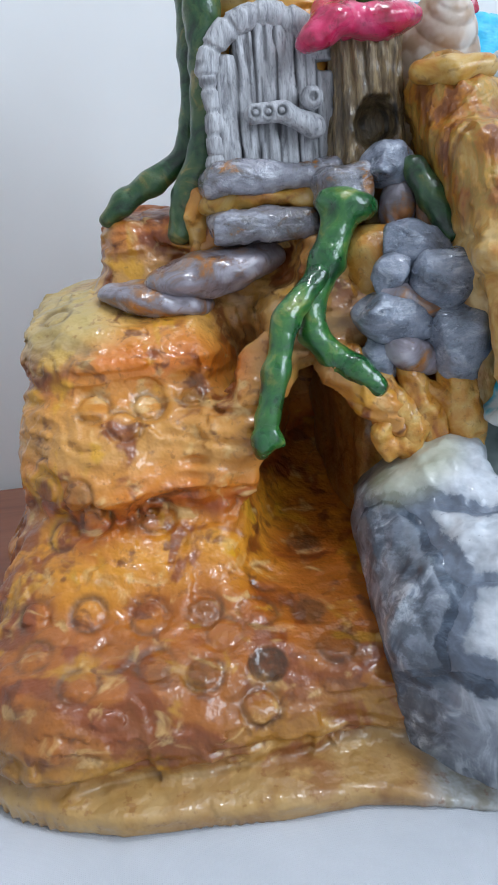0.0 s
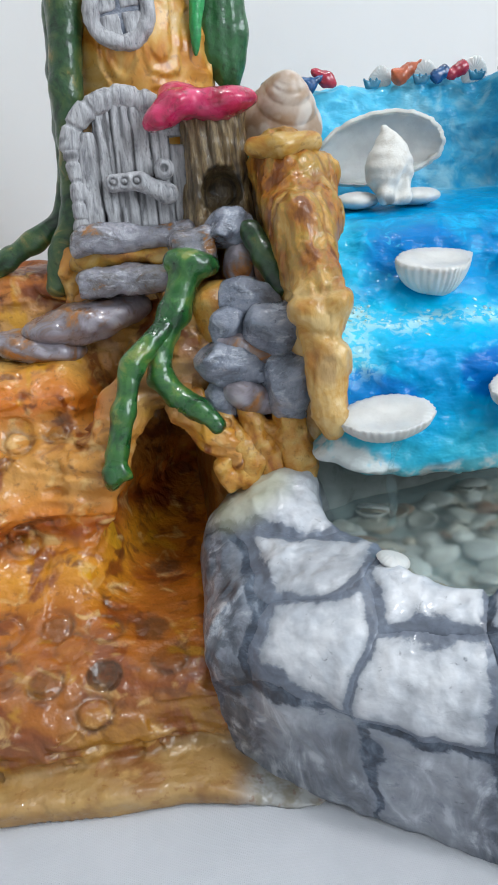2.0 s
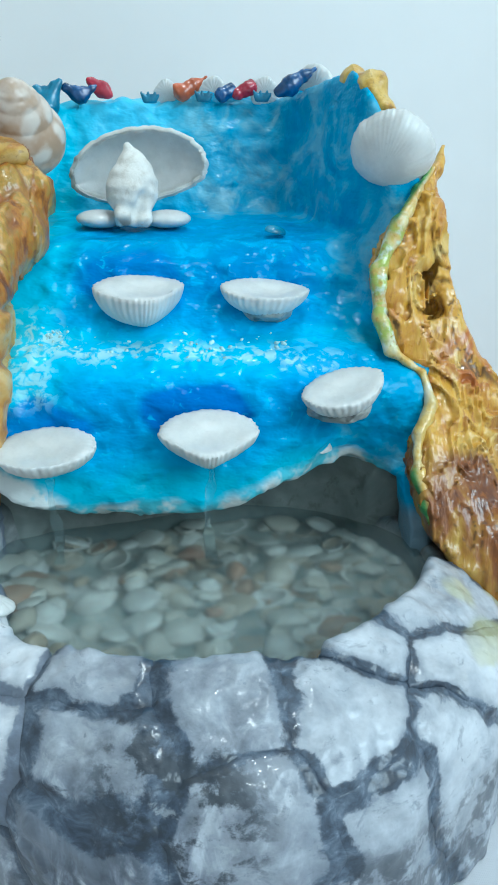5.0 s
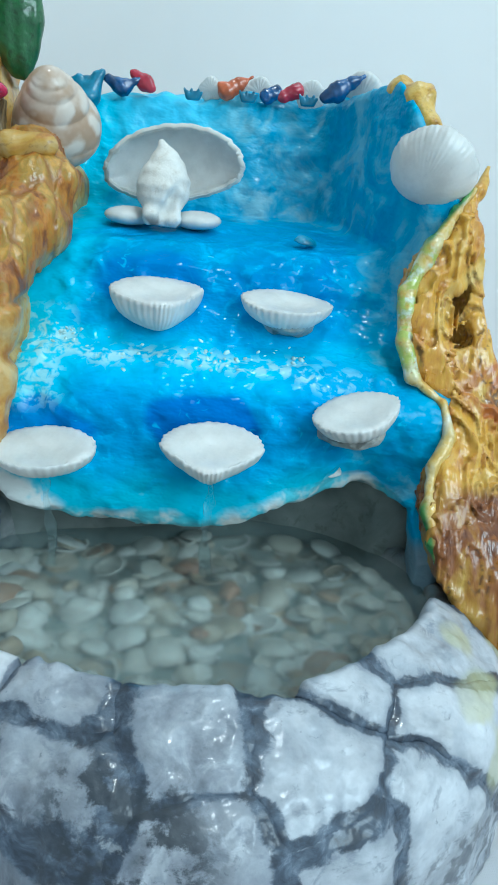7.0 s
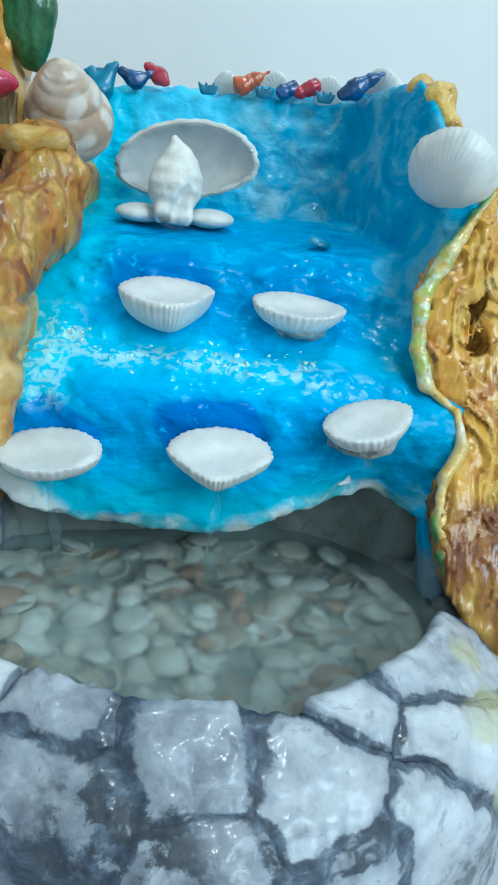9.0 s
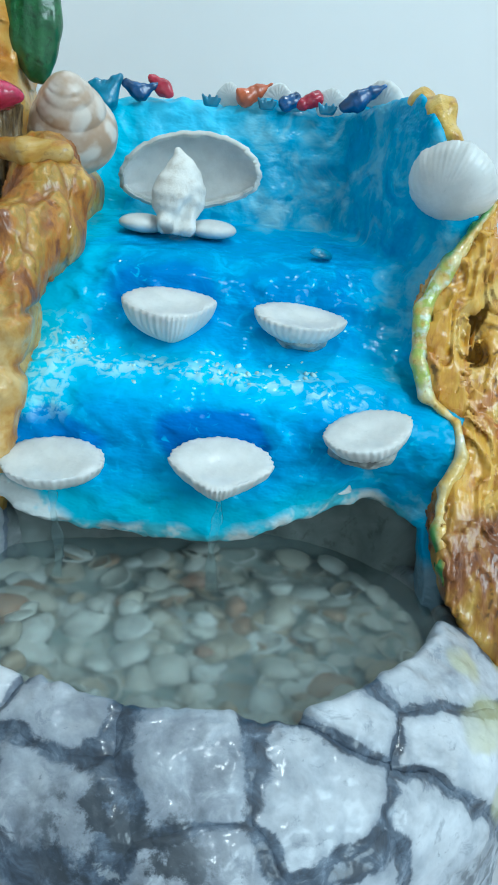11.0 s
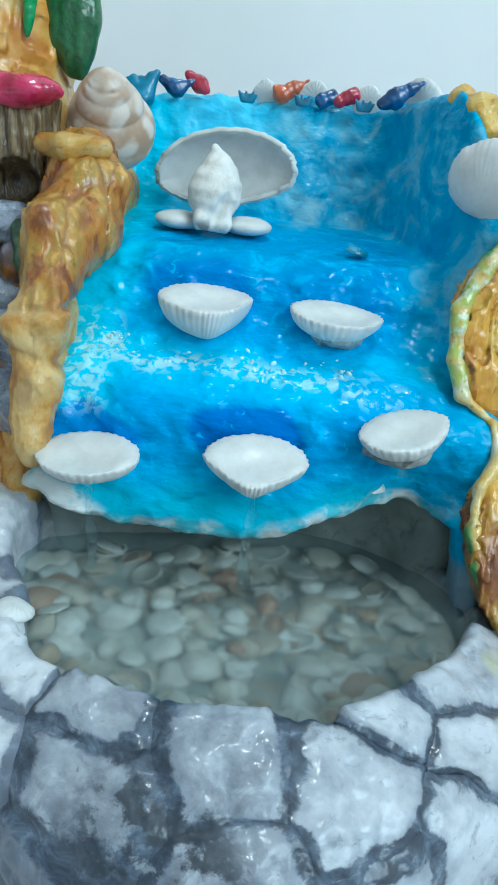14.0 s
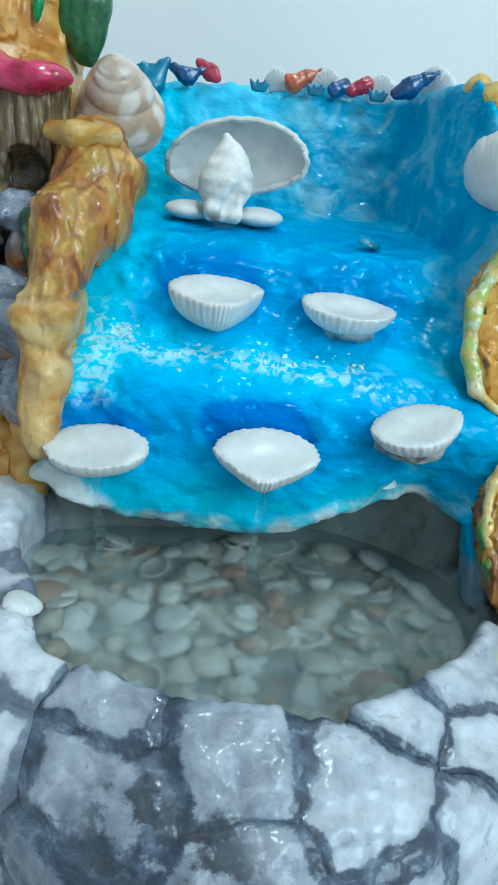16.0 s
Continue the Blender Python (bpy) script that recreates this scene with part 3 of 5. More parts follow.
# pond: outer wall of stones, with a pool sunk in it
FOOT = [(-0.054, 0.012), (-0.03, -0.012), (0.0, -0.038), (0.022, -0.052), (0.05, -0.068), (0.085, -0.085), (0.125, -0.086), (0.17, -0.07),
        (0.212, -0.036), (0.236, -0.004), (0.252, 0.05), (0.25, 0.2), (-0.02, 0.2), (-0.046, 0.07)]


def pool(P, grow=0.0):
    x, y = P[0] - 0.115, P[1] - 0.038
    u, v = 0.94 * x + 0.342 * y, -0.342 * x + 0.94 * y
    k = np.sqrt((u / (0.0905 + grow)) ** 2 + (v / (0.0735 + grow)) ** 2)
    d = (k - 1) * (0.076 + grow) + 0.0015 * np.sin(np.arctan2(v, u) * 5)
    lobe = (np.sqrt(((x + 0.065) / (0.039 + grow)) ** 2 + ((y - 0.018) / (0.034 + grow)) ** 2) - 1) * 0.036
    d = smin(d, lobe, 0.012) + 0.08 * (0.095 - P[2])
    return smax(d, 0.048 - P[2], 0.012)


def pond_solid(P):
    X, Y, Z = P
    flat = outline(X, Y, FOOT)
    top = curve(-flat, [-0.01, 0, 0.004, 0.012, 0.026, 0.04, 0.06], [0.05, 0.062, 0.07, 0.079, 0.09, 0.0965, 0.098])
    top = top - 0.005 * step(0.05, -0.02, X) * step(0.03, 0.06, -flat) + 0.02 * step(0.03, 0.07, Y) * step(0.06, 0.0, X)
    d = smax(flat + 0.19 * (0.07 - Z) * step(0.09, 0.01, X), (Z - top) * 0.7, 0.01)
    return smax(d, -Z, 0.002)


def pond(P):
    return smax(pond_solid(P), -pool(P), 0.005)


# blue waterfall: a stepped face with a wall that bends forward at its far side
def fall_front(X, Z):
    f = curve(Z, [0.09, 0.105, 0.115, 0.14, 0.16, 0.168, 0.175, 0.182, 0.2, 0.214, 0.224, 0.231, 0.238, 0.262, 0.31],
              [0.07, 0.06, 0.056, 0.062, 0.066, 0.07, 0.08, 0.094, 0.107, 0.113, 0.126, 0.16, 0.192, 0.2, 0.212])
    f = f + 0.03 * step(0.13, 0.185, X) * step(0.16, 0.115, Z)
    side = curve(X, [0.02, 0.035, 0.14, 0.165, 0.178, 0.19, 0.2, 0.215, 0.26], [0.19, 0.3, 0.3, 0.19, 0.15, 0.118, 0.106, 0.1, 0.1])
    side = side - 0.03 * step(0.18, 0.11, Z) * step(0.17, 0.2, X) - 0.022 * step(0.135, 0.095, Z) * step(0.19, 0.202, X)
    return smin(f, side, 0.03)


def fall_lip(X):
    return curve(X, [0.01, 0.02, 0.035, 0.06, 0.1, 0.125, 0.145, 0.165, 0.185, 0.2015, 0.2045, 0.24], [0.122, 0.12, 0.112, 0.106, 0.107, 0.112, 0.119, 0.1235, 0.1215, 0.118, 0.078, 0.07])


def fall(P):
    X, Y, Z = P
    d = (fall_front(X, Z) - Y) * 0.75
    lip = fall_lip(X)
    top = curve(X, [0.0, 0.04, 0.12, 0.186, 0.196, 0.206, 0.216], [0.29, 0.297, 0.3035, 0.303, 0.287, 0.263, 0.25])
    d = smax(d, (lip - Z), 0.006)
    d = smax(d, Z - top - 0.2 * (Y - 0.2) * step(0.22, 0.26, Y), 0.008)
    d = smax(d, Y - 0.235, 0.005)
    d = smax(d, Y - 0.076 - 0.16 * step(0.118, 0.13, Z), 0.004)
    return smax(smax(d, X - 0.216, 0.006), curve(Z, [0.1, 0.122, 0.13, 0.2, 0.24], [0.008, 0.01, 0.02, 0.02, 0.008]) - X, 0.005)


# ragged ochre cliff at the far side: a rounded rim against the water, flaking clay behind it
RIM = [(0.2205, 0.106, 0.258), (0.212, 0.1, 0.247), (0.201, 0.091, 0.232), (0.192, 0.087, 0.213), (0.1915, 0.08, 0.192), (0.197, 0.076, 0.177),
       (0.2105, 0.073, 0.167), (0.2145, 0.067, 0.153), (0.207, 0.06, 0.14), (0.205, 0.052, 0.126), (0.2075, 0.045, 0.113), (0.213, 0.04, 0.098), (0.2205, 0.034, 0.088)]


def cliff(P):
    X, Y, Z = P
    zs = [p[2] for p in RIM[::-1]]
    left = curve(Z, zs, [p[0] for p in RIM[::-1]])
    front = curve(Z, zs, [p[1] for p in RIM[::-1]]) - 0.0025
    right = curve(Z, [0, 0.06, 0.1, 0.15, 0.175, 0.19, 0.205, 0.235, 0.255], [0.285, 0.28, 0.272, 0.254, 0.241, 0.234, 0.2295, 0.225, 0.2215])
    front = front + 0.16 * (X - left) - 0.012 * step(0.13, 0.08, Z) * step(0.0, 0.03, X - left)
    d = smax((left - 0.001 - X) * 0.8, (X - right) * 0.9, 0.008)
    d = smax(d, (front - Y) * 0.85, 0.006)
    d = smax(d, Y - 0.2, 0.02)
    d = smax(d, Z - 0.252, 0.01)
    # slit and two torn holes
    d = smax(d, -tube(P, [(0.2165, 0.106, 0.244), (0.2165, 0.1, 0.228), (0.218, 0.096, 0.214)], [0.0008, 0.0016, 0.0012]), 0.002)
    d = smax(d, -ell(P, (0.2155, 0.094, 0.208), (0.0027, 0.008, 0.006), (0, 8, 0)), 0.002)
    d = smax(d, -ell(P, (0.2175, 0.09, 0.194), (0.004, 0.008, 0.0045), (0, -35, 0)), 0.002)
    return smax(d, -Z, 0.002)


def rim(P):
    return tube([P[0], P[1] - 0.0012, P[2]], RIM, [0.0014, 0.002, 0.0034, 0.0042, 0.0038, 0.0028, 0.002, 0.002, 0.003, 0.0032, 0.0026, 0.0022, 0.0018])


# draped column between the stones and the water
def column(P):
    pts = [(0.017, 0.132, 0.254), (0.0205, 0.118, 0.242), (0.0205, 0.094, 0.222), (0.0187, 0.07, 0.203), (0.0166, 0.0635, 0.186), (0.0166, 0.0595, 0.168), (0.0163, 0.0565, 0.154), (0.0168, 0.0555, 0.146), (0.018, 0.0555, 0.139)]
    d = tube(P, pts, [0.0172, 0.017, 0.0138, 0.0095, 0.0108, 0.0084, 0.0074, 0.0078, 0.0066])
    d = smin(d, ell(P, (0.033, 0.119, 0.248), (0.01, 0.01, 0.009)), 0.01)
    d = smin(d, ell(P, (0.031, 0.106, 0.228), (0.011, 0.011, 0.012)), 0.01)
    d = smin(d, ell(P, (0.024, 0.06, 0.194), (0.0075, 0.009, 0.0085)), 0.006)
    d = smin(d, ell(P, (0.0115, 0.062, 0.19), (0.0085, 0.009, 0.009)), 0.006)
    d = smin(d, ell(P, (0.0212, 0.059, 0.166), (0.0075, 0.009, 0.012)), 0.006)
    d = smin(d, block(P, (0.006, 0.075, 0.12), (0.024, 0.16, 0.24), 0.009), 0.012)
    fold = np.abs(grain(P[0] * 1.8, P[1] * 1.8, P[2] * 0.3, 0.012, 3))
    d = d + 0.0024 * (fold - 0.25) * step(0.19, 0.21, P[2]) + 0.0012 * step(0.1, 0.02, fold) * step(0.19, 0.215, P[2])
    d = d + 0.0016 * np.exp(-((P[2] - 0.198 - 0.15 * (P[0] - 0.02)) / 0.0016) ** 2) + 0.0016 * np.exp(-((P[2] - 0.1785 + 0.3 * (P[0] - 0.02)) / 0.002) ** 2)
    return d


# tower
def tower(P):
    X, Y, Z = P
    rx = curve(Z, [0.17, 0.215, 0.24, 0.3, 0.34, 0.4], [0.05, 0.047, 0.044, 0.041, 0.038, 0.03])
    k = np.sqrt(((X + 0.046) / rx) ** 2 + ((Y - 0.192) / 0.042) ** 2)
    d = (k - 1) * 0.038
    return smax(smax(d, Z - 0.392, 0.02), 0.17 - Z, 0.004)

# ---- mesh helpers ----
def mesh_of(name, verts, faces, material, smooth=True):
    me = bpy.data.meshes.new(name)
    verts, faces = np.asarray(verts, np.float32), np.asarray(faces, np.int32)
    me.vertices.add(len(verts)), me.loops.add(faces.size), me.polygons.add(len(faces))
    me.vertices.foreach_set("co", verts.ravel())
    me.loops.foreach_set("vertex_index", faces.ravel())
    me.polygons.foreach_set("loop_start", np.arange(0, faces.size, faces.shape[1], dtype=np.int32))
    me.polygons.foreach_set("use_smooth", np.full(len(faces), smooth))
    me.materials.append(material)
    me.update(calc_edges=True)
    me.validate()
    return me


def under(ob, parent):
    ob.parent = parent
    return ob


def clay(f, lo, hi, h, rough=None):
    """Vertices and quads of the surface f = 0 in a box, by surface nets."""
    ax = [np.arange(lo[n] - h, hi[n] + 2 * h, h, dtype=np.float32) for n in range(3)]
    G = np.meshgrid(*ax, indexing="ij")
    d = f(G).astype(np.float32)
    if rough is not None:
        near = np.abs(d) < 0.012
        d[near] += rough([g[near] for g in G])
    s = d < 0
    cells = np.zeros([n - 1 for n in d.shape], np.int8)
    for i in (0, 1):
        for j in (0, 1):
            for k in (0, 1):
                cells += s[i:s.shape[0] - 1 + i, j:s.shape[1] - 1 + j, k:s.shape[2] - 1 + k]
    I = np.argwhere((cells > 0) & (cells < 8))
    ids = np.full(cells.shape, -1, np.int32)
    ids[tuple(I.T)] = np.arange(len(I))
    total, count = np.zeros((len(I), 3), np.float32), np.zeros((len(I), 1), np.float32)
    corners = [(i, j, k) for i in (0, 1) for j in (0, 1) for k in (0, 1)]
    for a in corners:
        for n in range(3):
            if a[n] == 0:
                b = tuple(v + (m == n) for m, v in enumerate(a))
                da, db = d[tuple((I + a).T)], d[tuple((I + b).T)]
                hit = (da < 0) != (db < 0)
                w = np.where(hit, da / np.where(hit, da - db, 1), 0)[:, None]
                total += np.where(hit[:, None], np.array(a, np.float32) + w * (np.array(b) - np.array(a)), 0)
                count += hit[:, None]
    verts = np.array([a[0] for a in ax], np.float32) + h * (I + total / np.maximum(count, 1))
    faces = []
    for n in range(3):
        u, v = (n + 1) % 3, (n + 2) % 3
        a = np.moveaxis(s, n, 0)
        e = np.argwhere(np.moveaxis(a[:-1] != a[1:], 0, n))
        e = e[(e[:, u] > 0) & (e[:, v] > 0) & (e[:, u] < cells.shape[u]) & (e[:, v] < cells.shape[v])]
        du, dv = np.eye(3, dtype=int)[u], np.eye(3, dtype=int)[v]
        q = np.stack([ids[tuple((e - du - dv).T)], ids[tuple((e - dv).T)], ids[tuple(e.T)], ids[tuple((e - du).T)]], 1)
        flip = s[tuple(e.T)]
        faces.append(np.where(flip[:, None], q, q[:, ::-1]))
    return verts, np.concatenate(faces)


def clay_part(name, f, lo, hi, h, material, parent=None, label="", rough=None, marks=None, whole=False):
    verts, faces = clay(f, lo, hi, h, rough)
    if whole:
        tag = np.arange(len(verts))
        while True:
            low = tag.copy()
            least = tag[faces].min(1)
            for k in range(4):
                np.minimum.at(low, faces[:, k], least)
            low = low[low]
            if (low == tag).all():
                break
            tag = low
        main = np.bincount(tag).argmax()
        faces = faces[tag[faces[:, 0]] == main]
        kept = np.unique(faces)
        order = np.zeros(len(verts), np.int32)
        order[kept] = np.arange(len(kept))
        verts, faces = verts[kept], order[faces]
    me = mesh_of(name, verts, faces, material)
    for key, fn in (marks or {}).items():
        value = np.clip(fn(verts.T), 0, 1).astype(np.float32)
        me.attributes.new(key, "FLOAT", "POINT").data.foreach_set("value", value)
    ob = new(name, me)
    if parent:
        ob.parent = parent
    return tagged(ob, label)


def lumps(*layers):
    return lambda P: sum(a * grain(*P, size, shift) for a, size, shift in layers)


def sheet(name, fn, nu, nv, material, round_u=False, thick=0.0):
    """A curved sheet from fn(u, v) in 0..1, with a thickness."""
    us = np.linspace(0, 1, nu, endpoint=not round_u)
    U, V = np.meshgrid(us, np.linspace(0, 1, nv), indexing="ij")
    verts = np.stack(fn(U, V), -1).reshape(-1, 3)
    quads = []
    for i in range(nu if round_u else nu - 1):
        for j in range(nv - 1):
            a, b = i * nv + j, (i + 1) % nu * nv + j
            quads.append((a, b, b + 1, a + 1))
    me = mesh_of(name, verts, quads, material)
    bm = bmesh.new()
    bm.from_mesh(me)
    bmesh.ops.remove_doubles(bm, verts=bm.verts, dist=1e-6)
    bmesh.ops.recalc_face_normals(bm, faces=bm.faces)
    if thick:
        bmesh.ops.solidify(bm, geom=bm.faces[:], thickness=thick)
        bmesh.ops.recalc_face_normals(bm, faces=bm.faces)
    for f in bm.faces:
        f.smooth = True
    bm.to_mesh(me)
    bm.free()
    return me


def slab_box(name, lo, hi, material, bevel=0.0):
    bm = bmesh.new()
    bmesh.ops.create_cube(bm, size=1)
    for v in bm.verts:
        v.co = Vector([lo[n] + (v.co[n] + 0.5) * (hi[n] - lo[n]) for n in range(3)])
    if bevel:
        bmesh.ops.bevel(bm, geom=bm.edges[:], offset=bevel, segments=2, affect="EDGES")
    me = bpy.data.meshes.new(name)
    bm.to_mesh(me)
    bm.free()
    me.materials.append(material)
    return new(name, me)


# ---- room and table ----
def room():
    for name, lo, hi, m, label in (
            ("floor", (-2, -2.2, -0.78), (2, 0.47, -0.74), FLOOR, "grey tiled floor of a plain room"),
            ("ceiling", (-2, -2.2, 2.5), (2, 0.47, 2.56), CEILING, "plain white painted ceiling"),
            ("wall_north", (-2, 0.41, -0.74), (2, 0.47, 2.5), WALL, "plain white wall close behind the table"),
            ("wall_south", (-2, -2.26, -0.78), (2, -2.2, 2.56), WALL, "plain white painted wall"),
            ("wall_east", (2, -2.26, -0.78), (2.06, 0.47, 2.56), WALL, "plain white painted wall"),
            ("wall_west", (-2.06, -2.26, -0.78), (-2, 0.47, 2.56), WALL, "plain white painted wall")):
        tagged(slab_box(name, lo, hi, m), label, name.split("_")[0], kind="structure")
    table = tagged(new("table"), "reddish brown wooden table pushed against the white wall", "table")
    under(tagged(slab_box("tabletop", (-0.9, -0.6, -0.036), (0.9, 0.4, -0.006), BOARD, 0.003), "reddish brown wooden top"), table)
    for x in (-0.85, 0.79):
        for y in (-0.55, 0.3):
            under(slab_box("leg", (x, y, -0.74), (x + 0.06, y + 0.06, -0.037), BOARD, 0.003), table)

    def drape(u, v):
        x, y = -0.55 + 1.35 * u, -0.58 + 0.74 * v
        edge = 0.03 * step(0.25, 0.0, u)
        return x, y + edge * np.sin(8 * u), -0.0015 + 0.0012 * np.array(grain(x, y, 0 * x, 0.09))

    tagged(new("tablecloth", sheet("tablecloth", drape, 90, 60, CLOTH, thick=0.0015)), "white woven cloth spread under the clay fountain", "tablecloth")


room()

# ---- the clay fountain ----
fountain = tagged(new("clay_fountain"), "painted clay tabletop fountain with tower, waterfall and stone pool", "fountain")


def front_of(f, x, z, start=-0.02, stop=0.2):
    ys = np.arange(start, stop, 0.0004, dtype=np.float32)
    d = f((np.full_like(ys, x), ys, np.full_like(ys, z)))
    return float(ys[np.argmax(d < 0)])


DIMPLES = [(-0.1513, 0.136), (-0.1276, 0.1357), (-0.1082, 0.1385), (-0.1383, 0.129), (-0.1629, 0.1015), (-0.1558, 0.0906), (-0.13, 0.0879), (-0.1848, 0.0623), (-0.1613, 0.0627),
           (-0.1373, 0.0596), (-0.1149, 0.0592), (-0.0867, 0.0608), (-0.0625, 0.0606), (-0.0927, 0.0561), (-0.0707, 0.0539), (-0.1083, 0.0546), (-0.1839, 0.0544), (-0.1527, 0.0535),
           (-0.1364, 0.0513), (-0.1183, 0.049), (-0.0651, 0.0499), (-0.1656, 0.0498), (-0.0984, 0.0379), (-0.1713, 0.0848), (-0.1662, 0.1708), (-0.1779, 0.1036)]
STAINED = {2: 0.6, 4: 0.55, 12: 0.75, 14: 0.7, 10: 0.45, 19: 0.5, 25: 0.6, 20: 0.3, 6: 0.35}
PRINTS = [(x, front_of(hill, x, z), z) for x, z in DIMPLES]
DEEP = (-0.0933, front_of(hill, -0.0933, 0.049), 0.049)


def apart(P, c):
    return np.sqrt(sum((P[n] - c[n]) ** 2 for n in range(3)))


def torn(P):
    """Ragged edges of the terraces."""
    return np.exp(-((P[2] - 0.092 - 0.008 * grain(*P, 0.035, 2)) / 0.006) ** 2) * step(-0.1, 0.35, grain(*P, 0.025, 14)) + 0.6 * np.exp(-((P[2] - 0.074 - 0.005 * grain(*P, 0.035, 5)) / 0.004) ** 2) * step(0.1, 0.45, grain(*P, 0.02, 8))


def hill_rough(P):
    X, Y, Z = P
    a = 1.6 * grain(X, Y, Z * 1.8, 0.022, 31)
    d = 0.0035 * grain(X, Y, Z * 1.6, 0.03, 1) + 0.0022 * np.abs(grain(X, Y, Z * 2.2, 0.014, 4)) + 0.0006 * grain(X, Y, Z * 1.5, 0.0055, 9) + 0.0016 * (a - np.floor(a)) - 0.0008
    d *= 0.25 + 0.75 * step(0.008, 0.02, Z)
    for n, c in enumerate(PRINTS):
        r = apart(P, c)
        size = 0.0076 + 0.0008 * math.sin(n * 2.3)
        d += 0.0021 * np.exp(-((r - size) / 0.0012) ** 2) - 0.0006 * np.exp(-(r / 0.003) ** 2)
    d += 0.0045 * step(0.0085, 0.0066, apart(P, DEEP))
    d += 0.0045 * torn(P) * np.abs(grain(*P, 0.006, 11))
    # comb marks pressed into the foot, long tool marks along the terraces
    d += 0.0008 * np.sin(X * 1700 + 2 * grain(X, Y, Z, 0.03, 6)) * step(0.009, 0.006, Z) * step(-0.3, 0.2, grain(X, Y, Z, 0.04, 16)) * step(-0.06, -0.075, X)
    d += 0.0018 * np.exp(-((Z - 0.02 - 0.004 * np.sin(X * 40)) / 0.0014) ** 2) * step(0.02, 0.0, np.abs(X + 0.12) - 0.06)
    return d


def hill_dark(P):
    d = 0
    for n, c in enumerate(PRINTS):
        r = apart(P, c)
        d = np.maximum(d, 0.72 * np.exp(-((r - 0.0076) / 0.0013) ** 2) * step(-0.7, 0.2, grain(*P, 0.008, 6)))
        if n in STAINED:
            d = np.maximum(d, STAINED[n] * step(0.0085, 0.005, r + 0.002 * grain(*P, 0.006)))
    d = np.maximum(d, 0.97 * step(0.0088, 0.0076, apart(P, DEEP)))
    d = np.maximum(d, 0.65 * torn(P) * step(0.1, 0.5, grain(*P, 0.007, 9)))
    # cave shade put into the colour at the back, under the roof
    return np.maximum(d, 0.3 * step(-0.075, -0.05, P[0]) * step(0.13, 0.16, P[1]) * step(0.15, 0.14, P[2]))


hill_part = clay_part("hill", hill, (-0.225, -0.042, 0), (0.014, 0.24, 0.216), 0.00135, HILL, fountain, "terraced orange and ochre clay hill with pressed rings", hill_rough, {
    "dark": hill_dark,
    "pale": lambda P: 0.8 * step(0.02, 0.012, P[2] + 0.006 * grain(*P, 0.02)) + 0.7 * step(-0.09, -0.075, P[0]) * step(0.13, 0.15, P[2]) * step(0.178, 0.165, P[2]),
    "chalk": lambda P: step(-0.05, -0.03, P[0] + 0.008 * grain(*P, 0.015)) * step(0.022, 0.012, P[2]),
    "moss": lambda P: 0.7 * step(-0.135, -0.16, P[0] + 0.02 * grain(*P, 0.02)) * step(0.145, 0.165, P[2])})

SEEDS = [(-0.0086, 0.0195, 0.0944), (-0.0144, -0.0119, 0.0768), (0.0347, -0.0196, 0.0936), (0.0262, -0.047, 0.0715), (0.0715, -0.062, 0.08), (0.0745, -0.0444, 0.0925), (0.113, -0.0555, 0.091),
         (-0.0157, -0.0155, 0.0261), (0.0617, -0.07, 0.048), (0.118, -0.083, 0.062), (0.0, 0.055, 0.112), (0.1521, -0.0545, 0.0857), (0.1608, -0.0302, 0.0946), (0.1927, -0.0007, 0.0949),
         (0.195, -0.05, 0.058), (0.1636, -0.0745, 0.045), (0.2, -0.028, 0.082), (-0.0438, 0.0151, 0.076), (0.022, -0.05, 0.026)]


HIDDEN = [(0.07, 0.115, 0.09), (0.13, 0.12, 0.09), (0.225, 0.07, 0.09), (0.02, 0.115, 0.1), (0.1, 0.02, 0.005), (0.155, 0.03, 0.005), (0.04, 0.02, 0.005)]
SMALL = {5: 0.004, 12: 0.005}


def wobble(P):
    return [P[n] + 0.009 * grain(*P, 0.03, 3 + 5 * n) + 0.0022 * grain(*P, 0.009, 1 + 3 * n) for n in range(3)]


def gap_to(P, n):
    Q = wobble(P)
    d = [np.sqrt(sum((Q[k] - s[k]) ** 2 for k in range(3))) + SMALL.get(m, 0) for m, s in enumerate(SEEDS + HIDDEN)]
    every = SEEDS + HIDDEN
    return np.max(np.stack([(d[n] ** 2 - v ** 2) / (2 * math.dist(every[n], every[m])) for m, v in enumerate(d) if m != n]), 0)


def pond_rough(P):
    return 0.0013 * grain(*P, 0.02, 2) + 0.0011 * np.abs(grain(*P, 0.008, 5)) + 0.0005 * grain(*P, 0.0035, 5)


wall_part = clay_part("pond_wall", lambda P: pond(P) + 0.003, (-0.058, -0.09, 0), (0.255, 0.2, 0.125), 0.0017, GROUT, fountain, "dark grey washed clay core of the pool wall", pond_rough)
clay_part("pool_wall", lambda P: smax(block(P, (0.01, 0.083, 0.05), (0.214, 0.2, 0.131), 0.003), -pool(P), 0.003), (0.008, 0.08, 0.048), (0.216, 0.203, 0.134), 0.0018, POOLGREY, fountain, "smooth grey-green wall behind the pool", lumps((0.002, 0.02, 2), (0.0008, 0.007, 4)))
# whitewash of each plate, lowered on 4-6, 8 and 9 for a shadow
WHITEN = [0.98, 0.98, 0.98, 0.95, 0.2, 0.35, 0.15, 0.4, 0.0, 0.3, 0.95, 0.5, 0.4, 0.45, 0.6, 0.4, 0.6, 0.05, 0.5]


